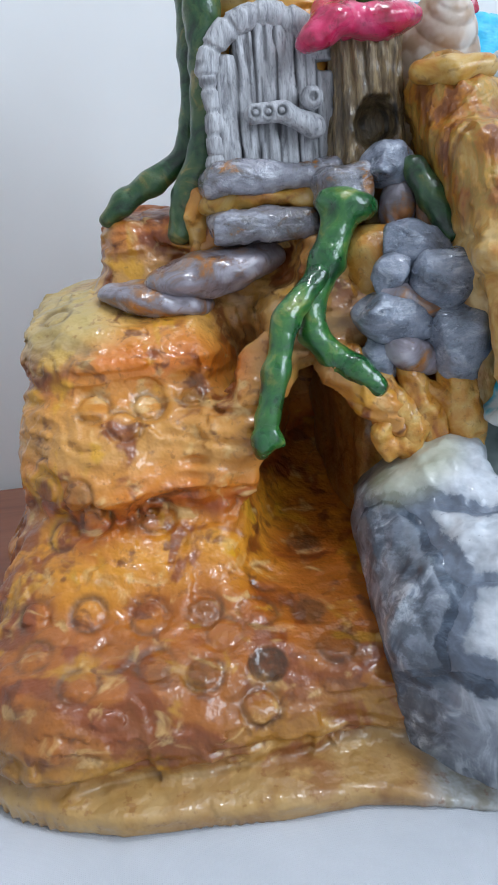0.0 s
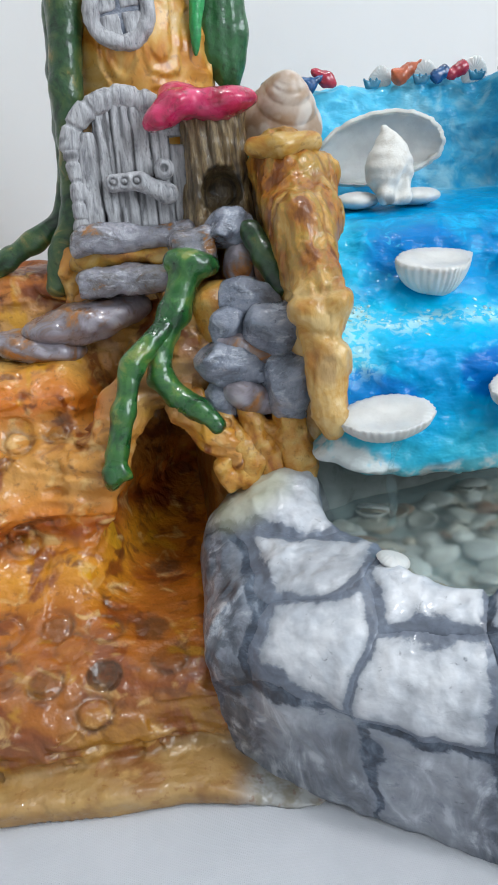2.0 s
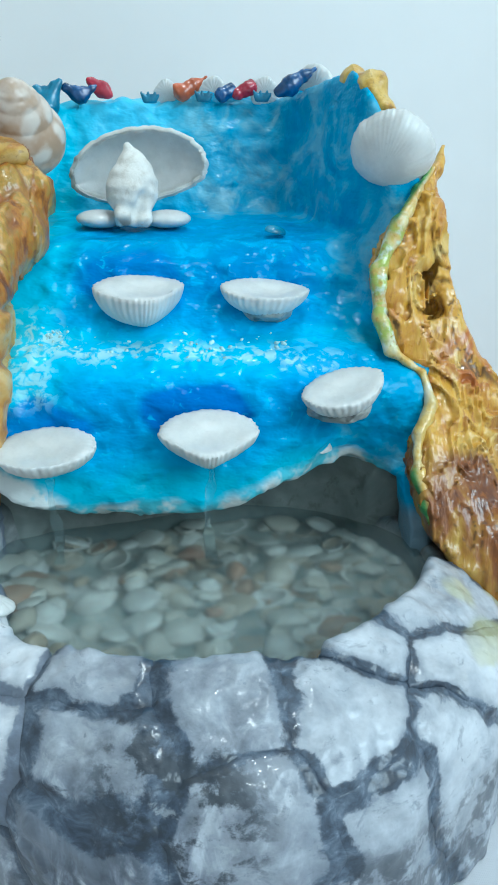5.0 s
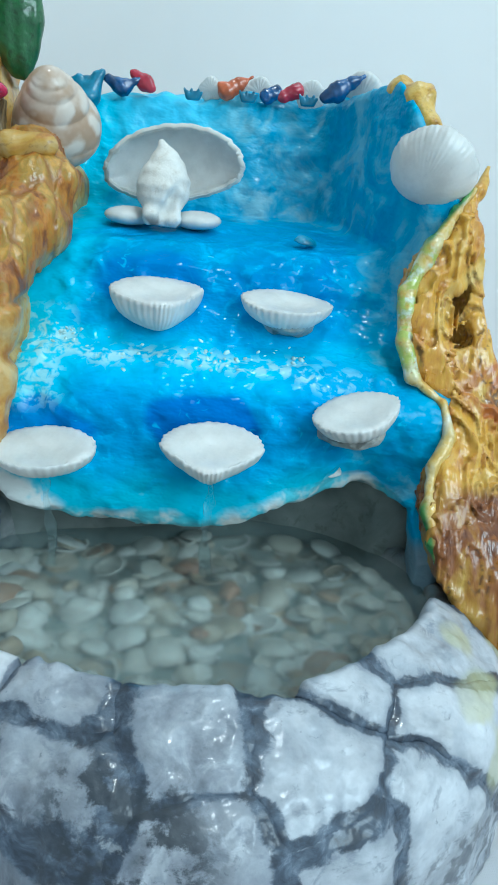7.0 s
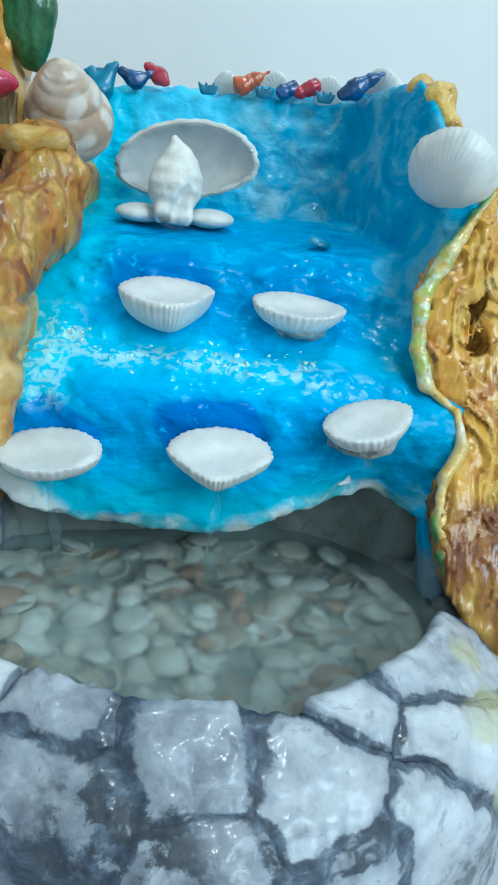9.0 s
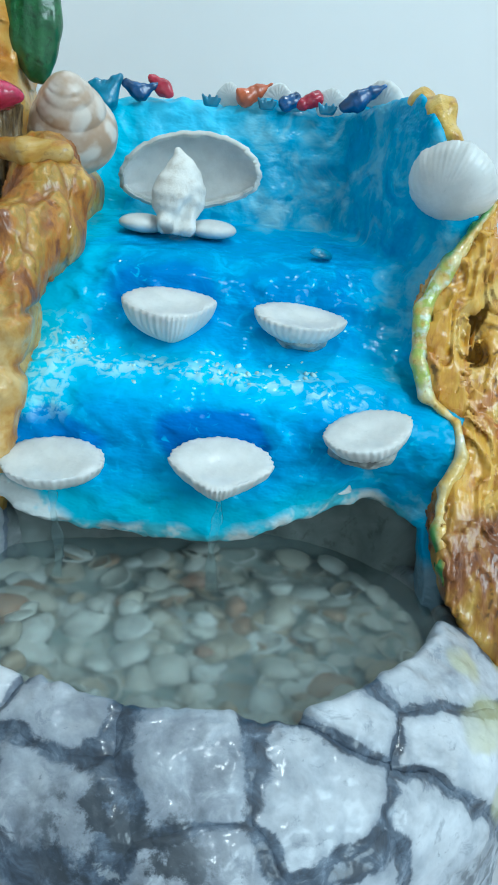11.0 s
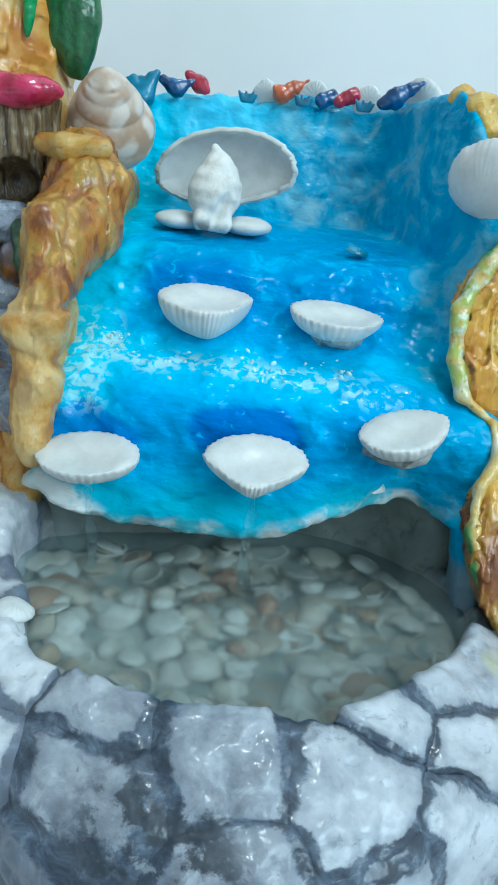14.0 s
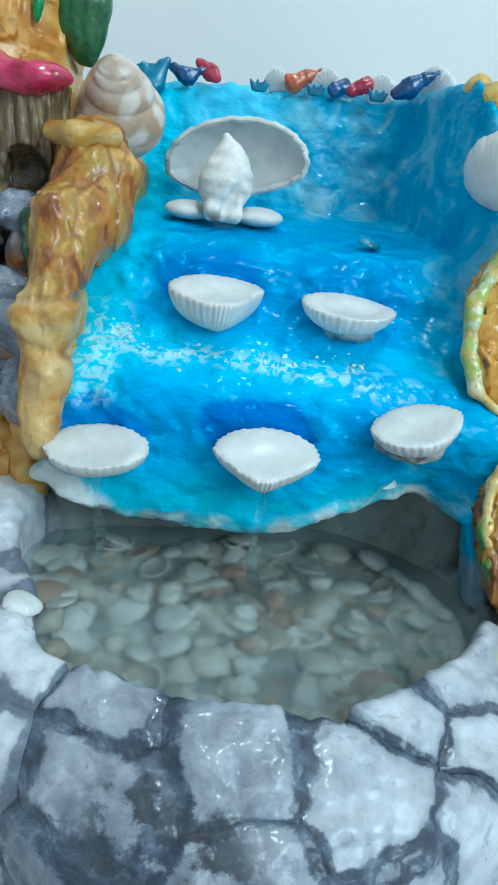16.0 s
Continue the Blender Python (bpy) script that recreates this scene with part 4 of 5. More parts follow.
def slab_form(n):
    """One plate of the wall: the pond's surface, sunk a little towards the joints."""
    def form(P):
        base = pond(P)
        out = np.abs(base)
        m = out < 0.014
        Q = [a[m] for a in P]
        g = gap_to(Q, n)
        top = base[m] - 0.0005 + 0.00016 * (n % 4) + pond_rough(Q) + 0.0016 * np.exp(-(g / 0.0045) ** 2) * (0.2 + 0.8 * step(-0.5, 0.4, grain(*Q, 0.03, 4)))
        out[m] = smax(smax(top, g - 0.0009, 0.0006), -base[m] - 0.012, 0.002)
        return out
    return form


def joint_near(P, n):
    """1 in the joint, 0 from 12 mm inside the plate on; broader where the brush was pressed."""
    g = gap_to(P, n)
    # wider on front plates, so the wash adds to their painted shadow
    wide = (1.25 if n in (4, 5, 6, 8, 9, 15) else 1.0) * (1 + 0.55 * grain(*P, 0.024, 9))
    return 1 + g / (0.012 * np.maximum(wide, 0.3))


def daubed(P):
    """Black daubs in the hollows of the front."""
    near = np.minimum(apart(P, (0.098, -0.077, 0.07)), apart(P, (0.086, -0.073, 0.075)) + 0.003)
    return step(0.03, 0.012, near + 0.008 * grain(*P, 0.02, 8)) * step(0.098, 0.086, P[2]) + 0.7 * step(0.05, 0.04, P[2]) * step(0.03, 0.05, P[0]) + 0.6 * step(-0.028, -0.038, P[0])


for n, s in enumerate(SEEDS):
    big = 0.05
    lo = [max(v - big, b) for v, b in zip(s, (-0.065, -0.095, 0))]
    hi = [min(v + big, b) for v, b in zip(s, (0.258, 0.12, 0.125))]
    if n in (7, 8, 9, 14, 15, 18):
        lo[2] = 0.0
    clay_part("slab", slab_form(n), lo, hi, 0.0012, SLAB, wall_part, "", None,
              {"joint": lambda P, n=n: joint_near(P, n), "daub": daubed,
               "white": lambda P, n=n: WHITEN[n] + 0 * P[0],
               # grey paint, with shade put into plates 4-6, 8, 9 and the low front
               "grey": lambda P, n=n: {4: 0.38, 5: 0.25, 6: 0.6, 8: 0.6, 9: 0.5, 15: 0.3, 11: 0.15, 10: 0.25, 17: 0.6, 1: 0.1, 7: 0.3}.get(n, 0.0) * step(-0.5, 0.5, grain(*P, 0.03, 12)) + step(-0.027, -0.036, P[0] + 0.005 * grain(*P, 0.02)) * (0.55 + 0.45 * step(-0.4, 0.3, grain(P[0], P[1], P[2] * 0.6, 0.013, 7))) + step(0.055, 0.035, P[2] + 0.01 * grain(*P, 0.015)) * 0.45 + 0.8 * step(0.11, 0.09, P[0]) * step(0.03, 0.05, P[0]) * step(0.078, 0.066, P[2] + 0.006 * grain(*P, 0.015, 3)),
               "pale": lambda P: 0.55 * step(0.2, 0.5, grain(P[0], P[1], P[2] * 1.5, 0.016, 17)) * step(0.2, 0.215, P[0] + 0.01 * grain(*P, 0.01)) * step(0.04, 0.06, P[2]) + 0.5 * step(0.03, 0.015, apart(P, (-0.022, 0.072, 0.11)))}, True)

CUPS = [(0.082, 0.098, 0.203), (0.14, 0.104, 0.204), (0.042, 0.064, 0.142), (0.111, 0.055, 0.149), (0.168, 0.074, 0.163)]


# halo round each cup: dark blue paint and the recess's shade in one colour
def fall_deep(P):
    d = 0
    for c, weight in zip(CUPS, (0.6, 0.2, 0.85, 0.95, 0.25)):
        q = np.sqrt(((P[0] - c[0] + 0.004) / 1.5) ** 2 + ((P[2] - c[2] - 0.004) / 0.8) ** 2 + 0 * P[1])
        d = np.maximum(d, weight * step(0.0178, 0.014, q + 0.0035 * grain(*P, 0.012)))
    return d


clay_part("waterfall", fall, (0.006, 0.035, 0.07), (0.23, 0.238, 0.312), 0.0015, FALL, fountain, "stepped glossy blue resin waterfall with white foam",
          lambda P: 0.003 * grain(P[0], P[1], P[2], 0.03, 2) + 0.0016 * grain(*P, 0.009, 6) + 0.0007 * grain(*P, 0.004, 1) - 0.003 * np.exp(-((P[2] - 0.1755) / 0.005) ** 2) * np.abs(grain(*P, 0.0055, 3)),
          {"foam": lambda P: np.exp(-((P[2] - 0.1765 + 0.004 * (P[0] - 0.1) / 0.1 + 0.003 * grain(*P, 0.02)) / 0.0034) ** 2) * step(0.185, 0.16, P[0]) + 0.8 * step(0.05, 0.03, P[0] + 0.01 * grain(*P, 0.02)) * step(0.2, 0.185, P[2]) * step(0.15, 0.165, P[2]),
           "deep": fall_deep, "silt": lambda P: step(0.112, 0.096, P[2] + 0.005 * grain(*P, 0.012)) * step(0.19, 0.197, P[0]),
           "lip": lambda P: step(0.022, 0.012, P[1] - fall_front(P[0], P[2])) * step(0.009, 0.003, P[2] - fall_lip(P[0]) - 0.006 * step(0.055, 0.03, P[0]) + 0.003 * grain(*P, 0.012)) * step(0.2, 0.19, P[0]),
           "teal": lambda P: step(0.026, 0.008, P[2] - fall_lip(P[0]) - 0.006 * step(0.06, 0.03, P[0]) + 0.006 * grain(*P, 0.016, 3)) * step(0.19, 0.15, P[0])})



def flakes(P):
    """Plates of clay pressed over one another: each rises slowly and breaks off at its edge."""
    X, Y, Z = P
    a = 2.2 * grain(X * 1.9 + 0.25 * Z, Y, Z * 0.62, 0.015, 2) + 40 * (X - 0.2)
    b = 2.0 * grain(X * 1.5 - 0.3 * Z, Y, Z * 0.9, 0.011, 12)
    up = step(0.1, 0.14, Z)
    edge = step(0.228, 0.214, X) + step(0.18, 0.165, Z)
    return np.minimum(1, 0.25 + edge) * (0.0034 * (a - np.floor(a)) * (0.3 + 0.7 * up) + 0.0012 * (b - np.floor(b)) * up + 0.003 * grain(X * 1.4, Y, Z * 0.7, 0.026, 5) + 0.0005 * grain(X * 1.5, Y, Z * 0.7, 0.006, 2) - 0.0018)


def rim_dist(P):
    return P[0] - curve(P[2], [p[2] for p in RIM[::-1]], [p[0] for p in RIM[::-1]])


def cliff_dark(P):
    a = 2.2 * grain(P[0] * 1.9 + 0.25 * P[2], P[1], P[2] * 0.62, 0.015, 2) + 40 * (P[0] - 0.2)
    f = a - np.floor(a)
    return np.maximum(0.85 * step(0.9, 0.97, f) * step(-0.3, 0.3, grain(*P, 0.014, 3)), 0.95 * step(0.006, 0.002, np.minimum(np.abs(ell(P, (0.2155, 0.094, 0.208), (0.0027, 0.008, 0.006), (0, 8, 0))), np.abs(ell(P, (0.2175, 0.09, 0.194), (0.004, 0.008, 0.0045), (0, -35, 0)))) + 0.0035))


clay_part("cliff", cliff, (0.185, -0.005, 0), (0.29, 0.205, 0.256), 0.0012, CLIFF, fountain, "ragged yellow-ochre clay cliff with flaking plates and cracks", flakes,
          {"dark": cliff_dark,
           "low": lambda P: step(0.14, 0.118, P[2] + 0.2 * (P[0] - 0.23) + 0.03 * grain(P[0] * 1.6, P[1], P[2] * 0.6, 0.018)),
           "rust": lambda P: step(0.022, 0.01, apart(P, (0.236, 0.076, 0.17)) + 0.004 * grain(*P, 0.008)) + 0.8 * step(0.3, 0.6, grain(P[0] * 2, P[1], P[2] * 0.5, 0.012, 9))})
clay_part("cliff_rim", rim, (0.18, 0.025, 0.078), (0.232, 0.13, 0.272), 0.001, RIMPAINT, fountain, "smooth cream and yellow rim with green edging", lumps((0.0014, 0.016, 2), (0.0008, 0.006, 6)),
          {"green": lambda P: step(-0.001, -0.003, rim_dist(P) + 0.0016 * grain(*P, 0.012, 4)) * step(-0.15, 0.3, grain(*P, 0.022, 7)),
           "lime": lambda P: step(0.175, 0.185, P[2]) * step(0.245, 0.225, P[2]), "low": lambda P: step(0.125, 0.105, P[2])})
def column_rough(P):
    a = 2.2 * grain(P[0] * 2, P[1] * 1.5, P[2] * 0.7, 0.015, 21)
    return 0.0012 * grain(*P, 0.012, 2) + 0.0005 * grain(*P, 0.005, 4) + 0.001 * (a - np.floor(a)) - 0.0005


clay_part("column", column, (-0.015, 0.042, 0.115), (0.052, 0.162, 0.285), 0.0012, COLUMN, fountain, "draped ochre clay column with knobbly folds", column_rough,
          {"dark": lambda P: np.maximum(0.6 * step(0.35, 0.7, grain(P[0] * 2, P[1], P[2] * 0.6, 0.012, 6)), 1.2 * step(0.1, 0.02, np.abs(grain(P[0] * 1.8, P[1] * 1.8, P[2] * 0.3, 0.012, 3))) * step(0.19, 0.215, P[2]))})
clay_part("column_cap", lambda P: tube(P, [(0.002, 0.12, 0.262), (0.014, 0.114, 0.261), (0.029, 0.114, 0.262)], [0.005, 0.0062, 0.0052]), (-0.015, 0.1, 0.25), (0.042, 0.135, 0.275), 0.001, OCHRE, fountain, "rolled ochre clay cap", lumps((0.0006, 0.008, 2)))
def tower_rough(P):
    a = 2.2 * grain(P[0] * 1.2, P[1], P[2] * 0.8, 0.022, 14) + 30 * P[2]
    return 0.0022 * grain(*P, 0.022, 2) + 0.0007 * grain(*P, 0.008, 4) + 0.002 * (a - np.floor(a)) - 0.001


clay_part("tower", tower, (-0.1, 0.145, 0.17), (0.008, 0.24, 0.395), 0.0014, TOWER, fountain, "orange clay tower with chipped plaster", tower_rough)


# ---- clay feet under the stones ----
for pts, rads in (([(-0.028, 0.09, 0.14), (-0.02, 0.084, 0.126), (-0.014, 0.08, 0.118), (-0.018, 0.079, 0.108)], [0.006, 0.0065, 0.006, 0.005]),
                  ([(-0.016, 0.088, 0.142), (-0.008, 0.083, 0.125), (-0.006, 0.08, 0.112), (-0.007, 0.079, 0.104)], [0.006, 0.0075, 0.0065, 0.006]),
                  ([(0.004, 0.082, 0.14), (0.006, 0.08, 0.128), (0.008, 0.078, 0.118), (0.006, 0.078, 0.108)], [0.008, 0.0085, 0.0085, 0.008]),
                  ([(-0.04, 0.093, 0.15), (-0.029, 0.088, 0.135), (-0.024, 0.085, 0.122)], [0.005, 0.0055, 0.005]),
                  ([(-0.024, 0.083, 0.124), (-0.03, 0.082, 0.117), (-0.026, 0.08, 0.111), (-0.017, 0.078, 0.112)], [0.0035, 0.0045, 0.005, 0.004]),
                  ([(-0.012, 0.085, 0.135), (-0.001, 0.08, 0.13), (0.004, 0.077, 0.12)], [0.004, 0.005, 0.004])):
    lo, hi = [min(p[n] for p in pts) - 0.012 for n in range(3)], [max(p[n] for p in pts) + 0.012 for n in range(3)]
    clay_part("clay_fold", lambda P, pts=pts, rads=rads: tube(P, pts, rads), lo, hi, 0.001, LEG, fountain, "", lambda P: 0.0026 * np.abs(grain(P[0] * 2.2, P[1], P[2] * 0.5, 0.009, 2)) - 0.0008 + 0.0012 * grain(*P, 0.004, 4))
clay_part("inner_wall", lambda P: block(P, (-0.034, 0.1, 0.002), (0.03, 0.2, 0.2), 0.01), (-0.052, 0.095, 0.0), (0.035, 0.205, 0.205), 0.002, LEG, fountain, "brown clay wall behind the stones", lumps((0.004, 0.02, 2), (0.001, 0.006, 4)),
          # the end seen through the cave is darkened in colour, as shade
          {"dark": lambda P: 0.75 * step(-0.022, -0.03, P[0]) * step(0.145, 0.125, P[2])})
clay_part("inner_wall", lambda P: block(P, (-0.016, 0.142, 0.19), (0.03, 0.205, 0.258), 0.01), (-0.02, 0.135, 0.186), (0.034, 0.21, 0.264), 0.002, OCHRE, fountain, "ochre clay wall between stump and column", lumps((0.004, 0.02, 2), (0.001, 0.006, 4)))

# ---- stones, steps ----
STONES = [((-0.014, 0.116, 0.226), (0.0125, 0.011, 0.009), (0, -15, 20), GREY), ((-0.01, 0.096, 0.193), (0.0145, 0.011, 0.0095), (10, 10, 0), GREY),
          ((-0.021, 0.091, 0.182), (0.0105, 0.009, 0.008), (0, 0, 0), GREY), ((0.001, 0.086, 0.181), (0.014, 0.01, 0.0125), (0, -25, 0), GREY),
          ((-0.021, 0.088, 0.164), (0.02, 0.011, 0.0095), (0, 25, 0), GREY), ((0.006, 0.079, 0.155), (0.0135, 0.0105, 0.0165), (0, 15, 0), GREY),
          ((-0.013, 0.087, 0.149), (0.013, 0.008, 0.007), (0, 25, 0), LAVENDER), ((-0.026, 0.091, 0.146), (0.012, 0.006, 0.006), (0, 50, 0), GREY),
          ((-0.013, 0.09, 0.171), (0.016, 0.007, 0.005), (0, 25, 0), LAVENDER), ((-0.009, 0.116, 0.207), (0.007, 0.008, 0.012), (0, 0, 0), LAVENDER),
          ((-0.089, 0.147, 0.185), (0.03, 0.018, 0.0092), (0, -9, 6), LAVENDER), ((-0.118, 0.148, 0.174), (0.024, 0.016, 0.0072), (0, 9, -8), LAVENDER),
          ((0.003, 0.108, 0.208), (0.006, 0.007, 0.01), (0, 10, 0), LAVENDER)]
def rock(P, c, r, rot, n):
    """An ellipsoid with a few faces pressed flat."""
    d = ell(P, c, r, rot)
    pick = random.Random(n)
    for k in range(9):
        v = Vector((pick.gauss(0, 1), pick.gauss(0, 1) - 0.6, pick.gauss(0, 1))).normalized()
        w = turn(*rot).T @ np.array(v)
        reach = math.sqrt(sum((w[i] * r[i]) ** 2 for i in range(3)))
        d = smax(d, sum((P[i] - c[i]) * v[i] for i in range(3)) - reach * pick.uniform(0.64, 0.84), 0.0014)
    return d


for n, (c, r, rot, m) in enumerate(STONES):
    r = [v * 1.16 for v in r]
    reach = max(r) + 0.004
    clay_part("stone", lambda P, c=c, r=r, rot=rot, n=n, m=m: rock(P, c, r, rot, n) if m is GREY else ell(P, c, r, rot), [v - reach for v in c], [v + reach for v in c], 0.001, m, fountain, "glossy blue-grey clay stone" if m is GREY else "lavender-grey clay stone",
              lumps((0.0014, 0.01, n), (0.0006, 0.004, n + 3)))
for lo, hi in (((-0.092, 0.132, 0.217), (-0.026, 0.17, 0.232)), ((-0.09, 0.128, 0.196), (-0.04, 0.165, 0.213))):
    clay_part("step", lambda P, lo=lo, hi=hi: block(P, lo, hi, 0.0068), [v - 0.004 for v in lo], [v + 0.004 for v in hi], 0.0011, STEP, fountain, "grey clay step below the door", lumps((0.0028, 0.016, 2), (0.001, 0.005, 4)))
clay_part("step", lambda P: block(P, (-0.043, 0.108, 0.208), (-0.02, 0.15, 0.228), 0.006), (-0.048, 0.1, 0.2), (-0.015, 0.155, 0.233), 0.0011, STEP, fountain, "square lavender-grey clay step", lumps((0.002, 0.012, 2), (0.001, 0.005, 4)))
clay_part("clay_strip", lambda P: tube(P, [(-0.09, 0.147, 0.2145), (-0.06, 0.142, 0.2155), (-0.042, 0.138, 0.214)], [0.005, 0.0042, 0.004]), (-0.1, 0.13, 0.205), (-0.035, 0.155, 0.222), 0.001, OCHRE, fountain, "orange clay strip between the steps", lumps((0.0035, 0.012, 1), (0.0012, 0.005, 3)))
clay_part("clay_strip", lambda P: ell(P, (-0.0935, 0.157, 0.207), (0.0072, 0.007, 0.018)), (-0.106, 0.135, 0.184), (-0.083, 0.163, 0.23), 0.001, TOWER, fountain, "pale orange clay patch", lumps((0.003, 0.009, 5), (0.001, 0.004, 2)))


# ---- vines ----
def vine(pts, rads, material, label, extra=None):
    lo, hi = [min(p[n] for p in pts) - 0.018 for n in range(3)], [max(p[n] for p in pts) + 0.018 for n in range(3)]
    f = (lambda P: smin(tube(P, pts, rads), extra(P), 0.004)) if extra else (lambda P: tube(P, pts, rads))
    return clay_part("vine", f, lo, hi, 0.001, material, fountain, label, lumps((0.0008, 0.009, 2), (0.0004, 0.004, 4)))


vine([(-0.037, 0.112, 0.208), (-0.044, 0.106, 0.19), (-0.054, 0.1, 0.174), (-0.055, 0.096, 0.161), (-0.048, 0.092, 0.151), (-0.039, 0.086, 0.146), (-0.031, 0.081, 0.138)],
     [0.0075, 0.0076, 0.006, 0.0056, 0.0056, 0.0056, 0.0048], GREEN, "glossy green clay vine hanging over the cave", lambda P: ell(P, (-0.034, 0.111, 0.211), (0.014, 0.009, 0.0075), (0, 10, 0)))
vine([(-0.05, 0.1, 0.184), (-0.067, 0.09, 0.169), (-0.0735, 0.084, 0.149), (-0.0785, 0.081, 0.13), (-0.081, 0.08, 0.121)], [0.005, 0.0056, 0.0055, 0.0053, 0.0055], GREEN, "glossy green clay vine with a forked tip",
     lambda P: smin(ell(P, (-0.083, 0.079, 0.118), (0.0035, 0.004, 0.006)), ell(P, (-0.076, 0.078, 0.121), (0.003, 0.003, 0.005), (0, -40, 0)), 0.002))
vine([(-0.004, 0.11, 0.224), (0.001, 0.102, 0.212), (0.006, 0.096, 0.198)], [0.0055, 0.0062, 0.005], DARKGREEN, "dark green clay vine beside the column")
vine([(-0.077, 0.166, 0.375), (-0.08, 0.158, 0.335), (-0.0845, 0.155, 0.295), (-0.086, 0.154, 0.262), (-0.0895, 0.155, 0.237), (-0.099, 0.16, 0.219), (-0.103, 0.16, 0.203)],
     [0.009, 0.0085, 0.008, 0.0065, 0.006, 0.0065, 0.0055], DARKGREEN, "mottled green clay vine climbing the tower")
vine([(-0.082, 0.183, 0.37), (-0.0865, 0.176, 0.31), (-0.0905, 0.174, 0.256), (-0.097, 0.172, 0.236), (-0.114, 0.172, 0.226), (-0.128, 0.173, 0.219), (-0.137, 0.176, 0.211)],
     [0.009, 0.0075, 0.0055, 0.0055, 0.0058, 0.0055, 0.004], DARKGREEN, "dark green clay vine bent over the hill")
for c, r, rot, m, label in (((-0.004, 0.178, 0.336), (0.0155, 0.009, 0.041), (0, -8, 0), DEEPLEAF, "long dark green leaf"), ((-0.016, 0.158, 0.335), (0.0045, 0.004, 0.026), (0, 6, 0), LEAF, "bright green hanging leaf"),
                            ((-0.078, 0.156, 0.345), (0.008, 0.005, 0.02), (0, 10, 0), LEAF, "bright green leaf"), ((-0.03, 0.153, 0.36), (0.02, 0.006, 0.01), (0, 20, 0), LEAF, "bright green leaf")):
    reach = max(r) + 0.004
    clay_part("leaf", lambda P, c=c, r=r, rot=rot: ell(P, c, r, rot) + 0.0003 * np.cos(P[0] * 900), [v - reach for v in c], [v + reach for v in c], 0.0011, m, fountain, label, lumps((0.0012, 0.01, 3)))


# ---- door, window ----
door = under(tagged(new("door"), "arched grey plank door of clay with a round knob"), fountain)
for n, (x, w, top) in enumerate(((-0.0775, 0.0095, 0.276), (-0.0685, 0.0085, 0.285), (-0.0595, 0.0095, 0.288), (-0.0505, 0.009, 0.287), (-0.0415, 0.009, 0.282), (-0.033, 0.0085, 0.268))):
    w = w * 1.08
    lo, hi = (x - w / 2, 0.1425 + 0.0006 * (n % 2), 0.23), (x + w / 2, 0.156, top)
    clay_part("plank", lambda P, lo=lo, hi=hi: block(P, lo, hi, 0.0011), [v - 0.003 for v in lo], [v + 0.003 for v in hi], 0.0009, DOOR, door, "",
              lambda P, n=n: 0.0009 * grain(P[0] * 3, P[1] * 3, P[2] * 0.5, 0.006, n) + 0.0007 * grain(*P, 0.008, n + 2), {"dark": lambda P, x=x, w=w: 0.7 * step(0.3, 0.6, grain(P[0] * 3, P[1], P[2] * 0.35, 0.005, 3)) + 0.8 * step(w / 2 - 0.0016, w / 2 - 0.0005, np.abs(P[0] - x))})


def arch(P):
    x, z = (P[0] + 0.0595) / 1.08, P[2] - 0.268
    a = np.arctan2(z, x)
    q = np.sqrt(x * x + z * z) - 0.0235
    d = np.sqrt((q / 1.3) ** 2 + (P[1] - 0.1445) ** 2) - 0.0042 + 0.0009 * step(0.93, 0.995, np.abs(np.sin(a * 6.5)))
    lower = np.sqrt((np.abs(x) - 0.0235) ** 2 + (P[1] - 0.1435) ** 2) - 0.0036 + 0.0008 * step(0.9, 0.99, np.abs(np.sin(z * 330)))
    d = np.where(z < 0, lower, d)
    return smax(d, np.where(x < 0, -0.034 - z, 0.004 - z), 0.002)


clay_part("arch", arch, (-0.094, 0.134, 0.23), (-0.026, 0.153, 0.302), 0.0008, DOOR, door, "notched grey arch over the planks", lumps((0.0007, 0.01, 3), (0.0003, 0.003, 5)), {"dark": lambda P: 0.6 * step(0.3, 0.7, grain(*P, 0.004, 3))})
clay_part("arch_block", lambda P: ell(P, (-0.085, 0.1445, 0.233), (0.0042, 0.004, 0.0048)), (-0.093, 0.1365, 0.225), (-0.077, 0.1525, 0.241), 0.0009, DOOR, door, "", lumps((0.001, 0.006, 0)))
plaque = clay_part("hinge_plate", lambda P: smin(tube(P, [(-0.067, 0.1395, 0.2515), (-0.054, 0.1385, 0.252)], [0.0042, 0.0045]), tube(P, [(-0.052, 0.138, 0.2505), (-0.0405, 0.138, 0.245)], [0.004, 0.0055]), 0.003),
                   (-0.075, 0.13, 0.236), (-0.03, 0.147, 0.262), 0.0008, DOOR, door, "grey clay hinge plate with pressed dots",
                   lambda P: sum(0.0016 * np.exp(-((np.sqrt((P[0] - x) ** 2 + (P[2] - 0.252) ** 2) - 0.0017) / 0.0006) ** 2) for x in (-0.0665, -0.061, -0.055)) + 0.0004 * grain(*P, 0.004),
                   {"dark": lambda P: sum(0.8 * np.exp(-((np.sqrt((P[0] - x) ** 2 + (P[2] - 0.252) ** 2) - 0.0017) / 0.0006) ** 2) for x in (-0.0665, -0.061, -0.055))})
